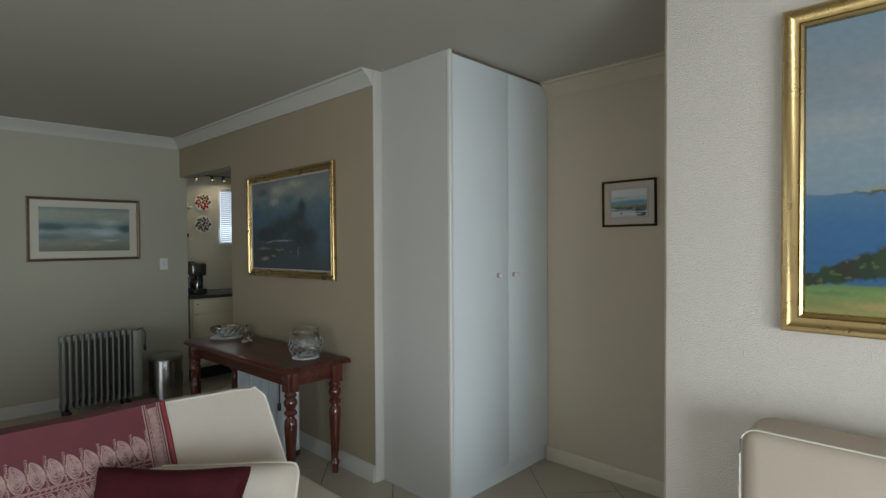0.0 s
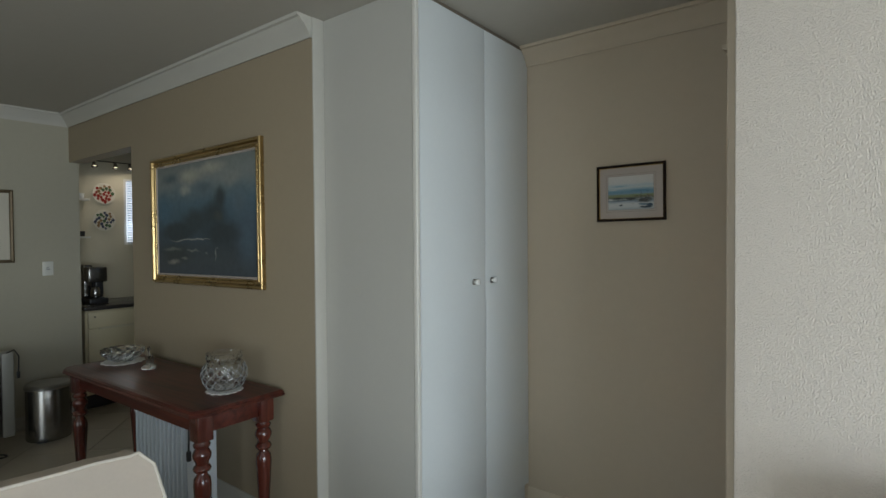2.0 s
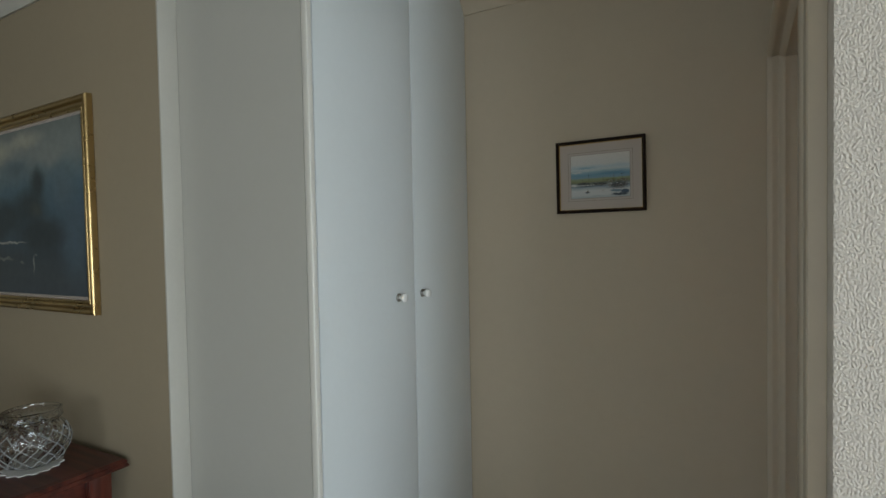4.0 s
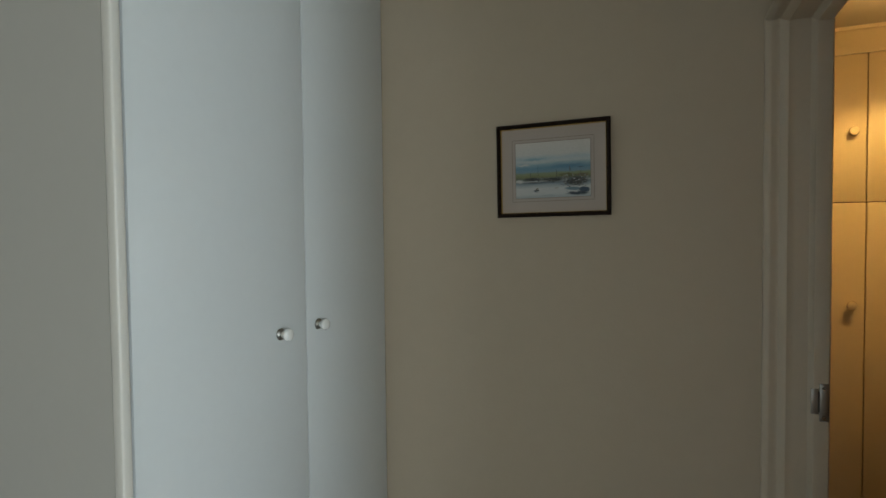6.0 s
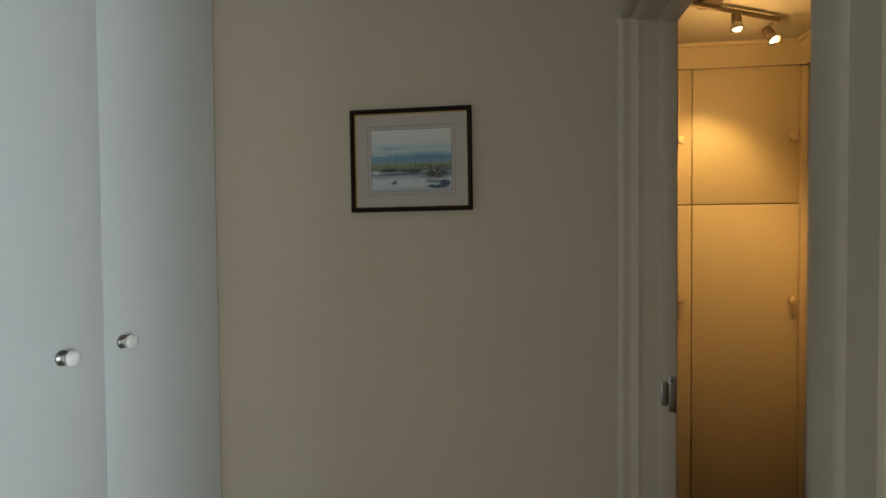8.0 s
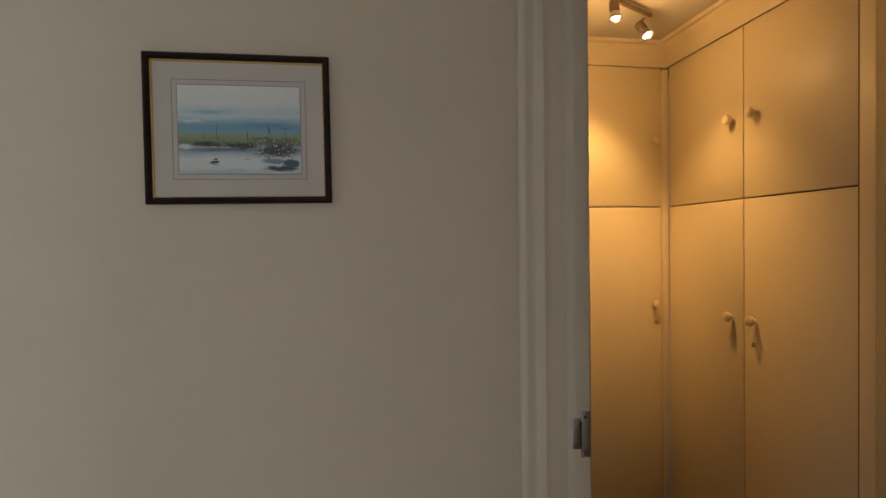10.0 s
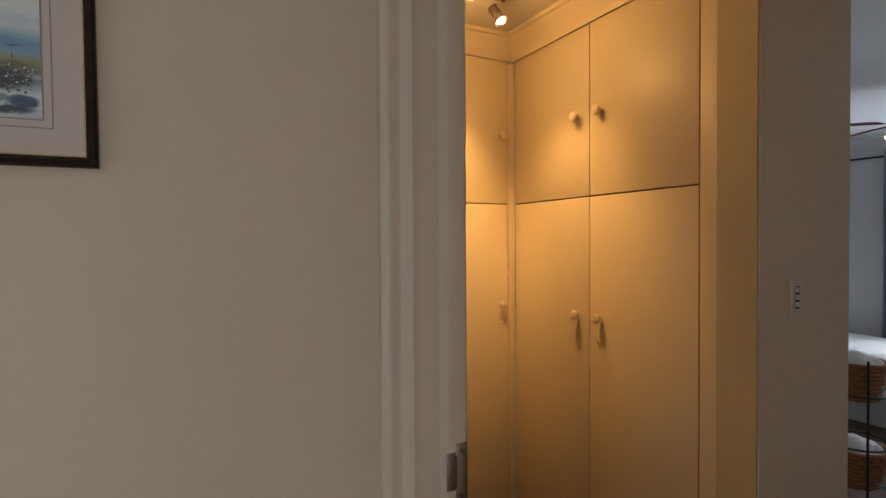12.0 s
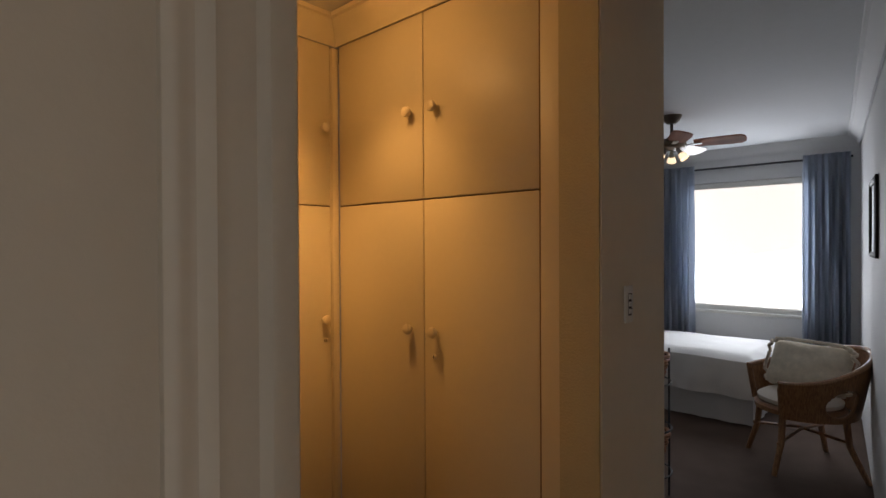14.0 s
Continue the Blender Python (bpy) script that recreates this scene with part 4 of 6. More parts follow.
SEAP = [(0, 0), (0, 0.030), (0.008, 0.040), (0.018, 0.042), (0.034, 0.026), (0.046, 0.022), (0.052, 0.027), (0.060, 0.022), (0.064, 0.012), (0.064, 0)]
SW, SH = 1.42, 1.053
pic4, art4, aw4, ah4 = picture(pose(-0.160 + SW / 2, YF - 0.003, 1.696), SW, SH, SEAP, M_GILT, 0.0, sea, "large blue sea and headland painting in a gold frame", None)

# dark picture on the bedroom side wall
print5 = lambda ah: scenery("bedroom_print", [(0, (0.05, 0.06, 0.06)), (0.5, (0.10, 0.12, 0.12)), (1, (0.16, 0.18, 0.18))], 0.1, 6, 0.2, 30, 0.3, 1, ah)
aw = math.degrees(math.atan2(0.44, 4.12))
picture(pose(2.97, 2.607 + 0.107 * 2.97 + 0.003, 1.60, 0, 0, 180 + aw), 0.50, 0.44, [(0, 0), (0, 0.014), (0.015, 0.02), (0.03, 0.012), (0.03, 0)], M_DARKFRAME, 0.0, print5, "dark framed picture on the white bedroom wall")

# ---- console table ----
table = thing("console_table", "dark red mahogany console table with turned legs", "table")
TX0, TX1, TY0, TY1, TZ = -4.065, -2.565, 1.775, 2.250, 0.715
bm = bmesh.new()
sweep(bm, [(TX0 + 0.045, TY0, 0), (TX1 - 0.045, TY0, 0), (TX1, TY0 + 0.045, 0), (TX1, TY1, 0), (TX0, TY1, 0), (TX0, TY0 + 0.045, 0)], [(0.03, TZ - 0.032), (0.0, TZ - 0.032), (-0.002, TZ - 0.026), (0.004, TZ - 0.018), (0.002, TZ - 0.012), (0.010, TZ - 0.003), (0.03, TZ)], True)
box(bm, TX0 + 0.028, TX1 - 0.028, TY0 + 0.028, TY1 - 0.028, TZ - 0.031, TZ - 0.0002)
part("tabletop", bm, M_TABLE, table)
LI = 0.075
for y in (TY0 + LI, TY1 - LI):
    bm = bmesh.new()
    box(bm, TX0 + LI, TX1 - LI, y - 0.012, y + 0.012, TZ - 0.125, TZ - 0.034, 0.003)
    part("apron", bm, M_TABLE, table)
for x in (TX0 + LI, TX1 - LI):
    bm = bmesh.new()
    box(bm, x - 0.012, x + 0.012, TY0 + LI, TY1 - LI, TZ - 0.125, TZ - 0.034, 0.003)
    part("apron", bm, M_TABLE, table)
LEGP = [(0.016, 0.003), (0.020, 0.010), (0.021, 0.050), (0.026, 0.056), (0.031, 0.068), (0.026, 0.082), (0.021, 0.092), (0.024, 0.12), (0.030, 0.22), (0.036, 0.32), (0.039, 0.37), (0.036, 0.40), (0.024, 0.415), (0.022, 0.425),
    (0.036, 0.432), (0.040, 0.442), (0.036, 0.452), (0.027, 0.460), (0.030, 0.472), (0.040, 0.490), (0.041, 0.505), (0.034, 0.520), (0.026, 0.528), (0.036, 0.535), (0.038, 0.545), (0.030, 0.556), (0.030, 0.562)]
for x in (TX0 + LI, TX1 - LI):
    for y in (TY0 + LI, TY1 - LI):
        bm = bmesh.new()
        lathe(bm, [(q, FZ + h * (0.562 - FZ) / 0.562) for q, h in LEGP], x, y, 22)
        box(bm, x - 0.038, x + 0.038, y - 0.038, y + 0.038, 0.56, TZ - 0.033, 0.006)
        part("leg", bm, M_LEG, table)

# the table stands a little askew to the wall
table.matrix_world = pose(TX1, TY1, 0, 0, 0, 1.8) @ pose(-TX1, -TY1, 0)

# ---- crystal on the table ----


def doily(x, y, r, label):
    bm = bmesh.new()
    ring = [bm.verts.new(((r + 0.006 * math.sin(14 * a)) * math.cos(a), (r + 0.006 * math.sin(14 * a)) * math.sin(a), 0)) for a in [2 * math.pi * k / 84 for k in range(84)]]
    f = bm.faces.new(ring)
    top = bmesh.ops.extrude_face_region(bm, geom=[f])
    bmesh.ops.translate(bm, vec=(0, 0, 0.003), verts=[v for v in top["geom"] if isinstance(v, bmesh.types.BMVert)])
    return solid("doily", bm, M_DOILY, label, "doily", "", pose(x, y, TZ + 0.0005))


def cut_glass(name, x, y, prof, seg, label, category, twist=0.5, cut=0.004, lattice=None):
    """Lead crystal: a turned vessel whose wall is cut into diamond facets."""
    t = thing(name, label, category, pose(x, y, TZ + 0.004))
    bm = bmesh.new()
    outer, n = [], len(prof)
    for i, (r, h, c) in enumerate(prof):
        ring = []
        for k in range(seg):
            a = 2 * math.pi * (k + (twist if i % 2 else 0)) / seg
            rr = r + (cut if k % 2 == (i // 2) % 2 else -cut) * c
            ring.append(bm.verts.new((rr * math.cos(a), rr * math.sin(a), h)))
        outer.append(ring)
    for a, b in zip(outer, outer[1:]):
        for k in range(seg):
            q = [a[k], a[(k + 1) % seg], b[(k + 1) % seg], b[k]]
            bm.faces.new((q[0], q[1], q[2])), bm.faces.new((q[0], q[2], q[3]))
    inner = []
    for r, h, c in prof[::-1]:
        if h > prof[0][1] + 0.012 or r > 0.05:
            inner.append([bm.verts.new((max(0.004, r - 0.007) * math.cos(2 * math.pi * k / seg), max(0.004, r - 0.007) * math.sin(2 * math.pi * k / seg), max(h, prof[0][1] + 0.012))) for k in range(seg)])
    for a, b in zip([outer[-1]] + inner, inner):
        for k in range(seg):
            bm.faces.new([a[k], a[(k + 1) % seg], b[(k + 1) % seg], b[k]])
    bm.faces.new(inner[-1]), bm.faces.new(outer[0][::-1])
    bmesh.ops.recalc_face_normals(bm, faces=bm.faces[:])
    me = bpy.data.meshes.new(name)
    bm.to_mesh(me)
    bm.free()
    me.materials.append(M_CRYSTAL)
    ob = new("vessel", me)
    ob.parent = t
    if lattice:
        h0, h1 = lattice
        prof_at = lambda h: next((r0 + (r1 - r0) * (h - a0) / max(1e-6, a1 - a0) for (r0, a0, _), (r1, a1, _) in zip(prof, prof[1:]) if a0 <= h <= a1), prof[-1][0])
        bm = bmesh.new()
        for way in (-1, 1):
            for k in range(14):
                pts = []
                for q in range(15):
                    h = h0 + (h1 - h0) * q / 14
                    a = 2 * math.pi * k / 14 + way * 1.15 * q / 14
                    pts.append(((prof_at(h) + 0.0006) * math.cos(a), (prof_at(h) + 0.0006) * math.sin(a), h))
                tube(bm, pts, 0.0012, 5)
        part("cut_lines", bm, M_FROST, t, "frosted diamond cut lines")
    return t


doily(-2.785, 2.052, 0.084, "small white lace doily under the crystal rose bowl")
rose = [(0.055, 0.0, 0), (0.062, 0.008, 0.3)]
for k in range(11):
    u = k / 10
    rose.append((0.062 + 0.048 * math.sin(math.pi * (0.12 + 0.76 * u)) ** 0.9 + (-0.0 if u < 0.5 else 0.0), 0.012 + 0.135 * u, 1.0 if u < 0.82 else 0.2))
rose += [(0.088, 0.160, 0), (0.084, 0.176, 0), (0.086, 0.186, 0)]
cut_glass("rose_bowl", -2.80, 2.062, rose, 36, "round cut crystal rose bowl with diamond facets", "bowl", 0.5, 0.0012, (0.014, 0.128))
doily(-3.90, 2.02, 0.118, "white lace doily under the crystal dish")
cut_glass("crystal_dish", -3.90, 2.02, [(0.05, 0.0, 0), (0.06, 0.008, 0.4), (0.085, 0.022, 1.2), (0.105, 0.042, 1.6), (0.117, 0.062, 1.6), (0.119, 0.072, 1.0), (0.114, 0.080, 1.6)], 28, "low cut crystal dish with leaf-shaped facets", "dish", 0.5, 0.005, (0.010, 0.060))
bm = bmesh.new()
lathe(bm, [(0.034, 0), (0.040, 0.006), (0.040, 0.014), (0.030, 0.026), (0.018, 0.034), (0, 0.036)], seg=20)
tube(bm, [(0.0, 0, 0.034), (0.010, 0, 0.052), (0.006, 0, 0.078), (-0.006, 0, 0.104), (-0.004, 0, 0.122), (0.010, 0, 0.130), (0.020, 0, 0.120)], lambda u: 0.014 - 0.009 * u, 10)
tube(bm, [(0.004, 0.012, 0.036), (0.016, 0.016, 0.060), (0.020, 0.014, 0.094)], lambda u: 0.012 - 0.010 * u, 8)
solid("glass_ornament", bm, M_CRYSTAL, "small clear glass ornament on a round base", "ornament", "", pose(-3.55, 2.02, TZ + 0.001))

# ---- oil heaters ----


def heater(m, fins, pitch, depth, h, material, label, panel=False):
    """Finned oil radiator; fins are stacked along local x."""
    t = thing("oil_heater", label, "heater", m)
    L = fins * pitch
    bm0 = bmesh.new()
    box(bm0, -0.006, 0.006, -depth / 2 + 0.01, depth / 2, 0.09, h - 0.02, 0.004)
    box(bm0, -0.016, 0.016, -depth * 0.30, depth * 0.30, h - 0.055, h, 0.010)
    box(bm0, -0.016, 0.016, -depth * 0.30, depth * 0.30, 0.085, 0.14, 0.010)
    box(bm0, -0.0055, 0.0055, -depth / 2 - 0.003, -depth / 2 + 0.012, 0.10, h - 0.03, 0.003)
    # grey heater: fronts and tops stay light, fin bodies get the painted shade
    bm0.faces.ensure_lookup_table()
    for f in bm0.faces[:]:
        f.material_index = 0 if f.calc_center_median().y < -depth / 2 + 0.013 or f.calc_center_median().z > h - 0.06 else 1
    me = mesh_of("fin", bm0, (material, M_HEATER_SHADE if material == M_HEATER else material))
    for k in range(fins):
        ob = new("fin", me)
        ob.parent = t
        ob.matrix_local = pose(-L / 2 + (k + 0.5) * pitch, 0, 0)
    for sx in (-1, 1):
        bm = bmesh.new()
        box(bm, sx * (L / 2 - 0.05) - 0.02, sx * (L / 2 - 0.05) + 0.02, -depth / 2 - 0.05, depth / 2 + 0.05, 0.055, 0.08, 0.004)
        foot = part("foot", bm, M_BLACK, t)
        for sy in (-1, 1):
            bm = bmesh.new()
            lathe(bm, [(0.022, -0.012), (0.026, -0.008), (0.026, 0.008), (0.022, 0.012)], seg=16, m=pose(sx * (L / 2 - 0.05), sy * (depth / 2 + 0.035), 0.029, 0, 90, 0))
            part("castor", bm, M_BLACK, foot)
    bm = bmesh.new()
    box(bm, L / 2, L / 2 + 0.075, -depth / 2 + 0.01, depth / 2 - 0.01, 0.09, h - 0.01, 0.012)
    c = part("control_box", bm, M_HEATER_W if panel else material, t)
    bm = bmesh.new()
    for k in range(4):
        box(bm, L / 2 + 0.0745, L / 2 + 0.0765, -0.03, 0.03, 0.16 + k * 0.014, 0.165 + k * 0.014)
    part("vent_slots", bm, M_BLACK, c)
    bm = bmesh.new()
    tube(bm, [(L / 2 + 0.03, -depth / 2 + 0.02, h - 0.015), (L / 2 + 0.07, -depth / 2 - 0.01, h + 0.01), (L / 2 + 0.095, -depth / 2 - 0.02, h - 0.04), (L / 2 + 0.09, -depth / 2 - 0.02, h - 0.16)], 0.005, 6)
    box(bm, L / 2 + 0.08, L / 2 + 0.10, -depth / 2 - 0.03, -depth / 2 - 0.01, h - 0.20, h - 0.15, 0.004)
    part("power_cord", bm, M_BLACK, t)
    return t


heater(pose(-5.19, 1.415, FZ, 0, 0, 90), 12, 0.046, 0.15, 0.715, M_HEATER, "grey finned oil heater on castors by the wall")
heater(pose(-3.30, 2.03, FZ, 0, 0, 0), 12, 0.048, 0.15, 0.60, M_HEATER_W, "white finned oil heater standing under the table", True)
bm = bmesh.new()
tube(bm, [(-4.98 + 0.10 * math.cos(a) * 0.6, 1.55 + 0.13 * math.sin(a), FZ + 0.011 + 0.004 * math.sin(3 * a)) for a in [2 * math.pi * k / 28 for k in range(28)]], 0.005, 6, True)
solid("coiled_cable", bm, M_BLACK, "black power cable coiled on the floor tiles", "cable")

# ---- pedal bin ----
bin_t = thing("pedal_bin", "brushed steel pedal bin standing by the kitchen opening", "bin", pose(-5.20, 1.99, FZ))
bm = bmesh.new()
lathe(bm, [(0.145, 0.003), (0.148, 0.02), (0.146, 0.035), (0.146, 0.385), (0.144, 0.39)], seg=36)
part("body", bm, M_STEEL, bin_t)
bm = bmesh.new()
lathe(bm, [(0.151, 0.39), (0.152, 0.408), (0.136, 0.424), (0.07, 0.432), (0, 0.433)], seg=36)
part("lid", bm, M_NICKEL, bin_t)
bm = bmesh.new()
box(bm, -0.03, 0.03, -0.185, -0.13, 0.012, 0.024, 0.004)
part("pedal", bm, M_BLACK, bin_t)
bm = bmesh.new()
box(bm, -0.045, 0.045, 0.138, 0.172, 0.33, 0.415, 0.008)
part("hinge_cover", bm, M_BLACK, bin_t)
bin_t.rotation_euler = (0, 0, radians(60))

# ---- sofas ----


def pillow(bm, cx, cy, cz, sx, sy, sz, m=None, n=18, power=0.5, pinch=0.06):
    """A soft cushion: a grid of two faces that meets in a seam, plump in the middle."""
    def pt(u, v, side):
        f = (max(0, 1 - abs(u) ** 2.2) * max(0, 1 - abs(v) ** 2.2)) ** power
        k = 1 - pinch * (1 - abs(u) ** 2) * (abs(v) ** 3)
        q = 1 - pinch * (1 - abs(v) ** 2) * (abs(u) ** 3)
        wr = 0.02 * noise.noise(Vector((u * 2.3 + cx * 5, v * 2.3 + cy * 3, side * 2)))
        cr = 1 - 0.09 * (abs(u) * abs(v)) ** 4
        return Vector((u * sx / 2 * q * cr, v * sy / 2 * k * cr, side * (sz / 2 * f) + wr * sz * f * 4))
    grids = []
    for side in (-1, 1):
        g = [[None] * (n + 1) for _ in range(n + 1)]
        for i in range(n + 1):
            for j in range(n + 1):
                edge = i in (0, n) or j in (0, n)
                if side == 1 and edge:
                    g[i][j] = grids[0][i][j]
                else:
                    p = pt(-1 + 2 * i / n, -1 + 2 * j / n, side)
                    if m is not None:
                        p = m @ p
                    g[i][j] = bm.verts.new(p + Vector((cx, cy, cz)))
        grids.append(g)
        for i in range(n):
            for j in range(n):
                bm.faces.new([g[i][j], g[i + 1][j], g[i + 1][j + 1], g[i][j + 1]])
    g = grids[0]
    return [g[i][0].co.copy() for i in range(n)] + [g[n][j].co.copy() for j in range(n)] + [g[i][n].co.copy() for i in range(n, 0, -1)] + [g[0][j].co.copy() for j in range(n, 0, -1)]


def soft_box(bm, x0, x1, y0, y1, z0, z1, r=0.05, seg=4, swell=0.0):
    c0 = set(bm.verts)
    box(bm, x0, x1, y0, y1, z0, z1, r, seg)
    return [v for v in bm.verts if v not in c0]


sofa = thing("sofa", "cream cotton slipcovered sofa with a sloping low back", "sofa")
SY0, SY1 = -0.75, 1.435
bm = bmesh.new()
soft_box(bm, -2.25, -1.33, SY0, SY1 - 0.02, FZ + 0.002, 0.36, 0.04)
part("base", bm, M_SOFA, sofa)
# back: sloping slab, top at the rear
bm = bmesh.new()
NB = 24


def back_pt(u, v):
    """u along the sofa 0..1, v up the sloping back 0..1"""
    y = SY0 + (SY1 - SY0) * u + (-0.035 * v ** 1.5 - (0.03 if v > 0.9 else 0) - 0.028 * (1 - v) if u > 0.97 else 0)
    x = -1.86 - 0.26 * v
    z = 0.40 + 0.395 * v - (0.012 if v > 0.9 and u > 0.93 else 0) + 0.012 * noise.noise(Vector((u * 6, v * 3, 0)))
    return Vector((x, y, z))


front = [[bm.verts.new(back_pt(i / NB, j / 8)) for j in range(9)] for i in range(NB + 1)]
rear = [[bm.verts.new(back_pt(i / NB, j / 8) + Vector((-0.17 if j < 8 else -0.10, 0, -0.04 if j < 8 else -0.012))) for j in range(9)] for i in range(NB + 1)]
for i in range(NB):
    for j in range(8):
        bm.faces.new([front[i][j], front[i + 1][j], front[i + 1][j + 1], front[i][j + 1]])
        bm.faces.new([rear[i][j], rear[i][j + 1], rear[i + 1][j + 1], rear[i + 1][j]])
    bm.faces.new([front[i][8], front[i + 1][8], rear[i + 1][8], rear[i][8]])
    bm.faces.new([front[i][0], rear[i][0], rear[i + 1][0], front[i + 1][0]])
for i in (0, NB):
    for j in range(8):
        bm.faces.new([front[i][j], front[i][j + 1], rear[i][j + 1], rear[i][j]])
back = part("back", bm, M_SOFA, sofa)
bm = bmesh.new()
tube(bm, [back_pt(1, j / 8) + Vector((0.002, 0.002, 0)) for j in range(9)] + [back_pt(i / NB, 1) + Vector((0.003, 0, 0.002)) for i in range(NB, -1, -1)], 0.005, 6)
part("piping", bm, M_PIPING, back)
for k in range(3):
    y0 = SY0 + 0.02 + k * 0.735
    bm = bmesh.new()
    soft_box(bm, -1.95, -1.34, y0, y0 + 0.725, 0.365, 0.44, 0.045)
    c = part("seat_cushion", bm, M_SOFA, sofa)
bm = bmesh.new()
edge = pillow(bm, -1.785, 1.02, 0.470, 0.68, 0.30, 0.19, pose(0, 0, 0, 0, 0, -42) @ Euler((radians(90), radians(0), radians(90))).to_matrix().to_4x4() @ pose(0, 0, 0, -32, 0, 0), pinch=0.05)
c = solid("scatter_cushion", bm, M_SOFA, "plump cream cushion with piped edges on the sofa", "cushion")
bm = bmesh.new()
tube(bm, edge, 0.005, 6, True)
part("piping", bm, M_PIPING, c)
bm = bmesh.new()
pillow(bm, -1.70, 0.835, 0.535, 0.60, 0.33, 0.15, pose(0, 0, 0, 0, 0, -46) @ Euler((radians(90), radians(0), radians(90))).to_matrix().to_4x4() @ pose(0, 0, 0, -28, 0, 0), pinch=0.15)
solid("scatter_cushion", bm, M_CUSHION, "dark wine velvet cushion leaning on the sofa", "cushion")

# throw: a sheet over the back with a woven paisley border
throw = thing("throw", "maroon silk throw with woven paisley border over the sofa", "throw")
TU0, TU1 = 0.0, 0.785


def throw_pt(u, v, lift=0.006):
    p = back_pt(TU0 + (TU1 - TU0) * u, v)
    return p + Vector((lift + 0.004 * noise.noise(Vector((u * 9, v * 5, 3))), 0, lift * 0.6 + (0.006 if v > 0.98 else 0)))


bm = bmesh.new()
g = [[bm.verts.new(throw_pt(i / 40, j / 16 * 1.0)) for j in range(17)] for i in range(41)]
for i in range(40):
    for j in range(16):
        bm.faces.new([g[i][j], g[i + 1][j], g[i + 1][j + 1], g[i][j + 1]])
hang = [[bm.verts.new(throw_pt(i / 40, 1) + Vector((-0.10 - 0.006 * q, 0, -0.10 * q - 0.004))) for q in range(4)] for i in range(41)]
for i in range(40):
    bm.faces.new([g[i][16], g[i + 1][16], hang[i + 1][0], hang[i][0]])
    for q in range(3):
        bm.faces.new([hang[i][q], hang[i + 1][q], hang[i + 1][q + 1], hang[i][q + 1]])
part("cloth", bm, M_MAROON, throw)


def on_throw(bm, pts, r, closed=False, lift=0.008):
    tube(bm, [throw_pt(u, v, lift) for u, v in pts], r * 1.3, 4, closed)


LU = (TU1 - TU0) * (SY1 - SY0)
EU = 0.952
motif = 0.054 / LU
bm = bmesh.new()
for k in range(int(0.93 / motif)):
    u0 = EU - (k + 0.55) * motif
    for s, r in ((1.0, 0.0022), (0.84, 0.0012), (0.72, 0.0016), (0.56, 0.0012), (0.44, 0.0018), (0.28, 0.0012), (0.14, 0.0018)):
        pts = []
        for q in range(18):
            a = 2 * math.pi * q / 18
            w = 0.0225 * s * math.sin(a) * (1 - 0.40 * max(0, math.cos(a)))
            hgt = 0.046 * s * math.cos(a)
            tip = -0.014 * s * max(0, math.cos(a)) ** 3
            pts.append((u0 + (w + tip) / LU, 0.665 + hgt / 0.48))
        on_throw(bm, pts, r, True)
    for q in range(12):
        v0 = 0.57 + 0.019 * q
        on_throw(bm, [(u0 + 0.0225 / LU, v0), (u0 + 0.027 / LU, v0 + 0.011), (u0 + 0.0315 / LU, v0)], 0.0013)
    on_throw(bm, [(u0 + (0.027 + 0.004 * math.sin(q * 1.6)) / LU, 0.56 + 0.022 * q) for q in range(10)], 0.0011)
part("paisley_band", bm, M_THREAD, throw, "pale gold woven paisley row")
bm = bmesh.new()
for v, r in ((0.558, 0.0016), (0.548, 0.0012), (0.522, 0.0016), (0.385, 0.0018), (0.355, 0.0016), (0.19, 0.0018), (0.03, 0.0025)):
    on_throw(bm, [(k / 60 * EU, v) for k in range(61)], r)
for k in range(100):
    u0 = 0.004 + k * 0.0094
    on_throw(bm, [(u0, 0.530), (u0 + 0.0035, 0.541)], 0.0016)
    on_throw(bm, [(u0 + 0.004, 0.36), (u0 + 0.006, 0.38)], 0.0022)
    if k % 2 == 0:
        for s, r in ((1.0, 0.0016), (0.66, 0.0014), (0.32, 0.0016)):
            on_throw(bm, [(u0 + (0.0085 * s * math.cos(2 * math.pi * q / 10)) + 0.009, 0.452 + 0.058 * s * math.sin(2 * math.pi * q / 10 + 0.35 * math.sin(k))) for q in range(10)], r, True)
            on_throw(bm, [(u0 + (0.0085 * s * math.cos(2 * math.pi * q / 10)) + 0.009, 0.272 + 0.07 * s * math.sin(2 * math.pi * q / 10)) for q in range(10)], r, True)
    on_throw(bm, [(u0, 0.392), (u0 + 0.003, 0.41), (u0 - 0.001, 0.43)], 0.0012)
    on_throw(bm, [(u0, 0.512), (u0 + 0.003, 0.495), (u0 - 0.001, 0.478)], 0.0012)
    on_throw(bm, [(u0, 0.05), (u0 + 0.004, 0.085), (u0 - 0.001, 0.12), (u0 + 0.003, 0.165)], 0.0016)
for uu, r in ((EU + 0.002, 0.0018), (EU + 0.007, 0.0014), (0.990, 0.002), (0.985, 0.0013)):
    on_throw(bm, [(uu, k / 20) for k in range(21)], r)
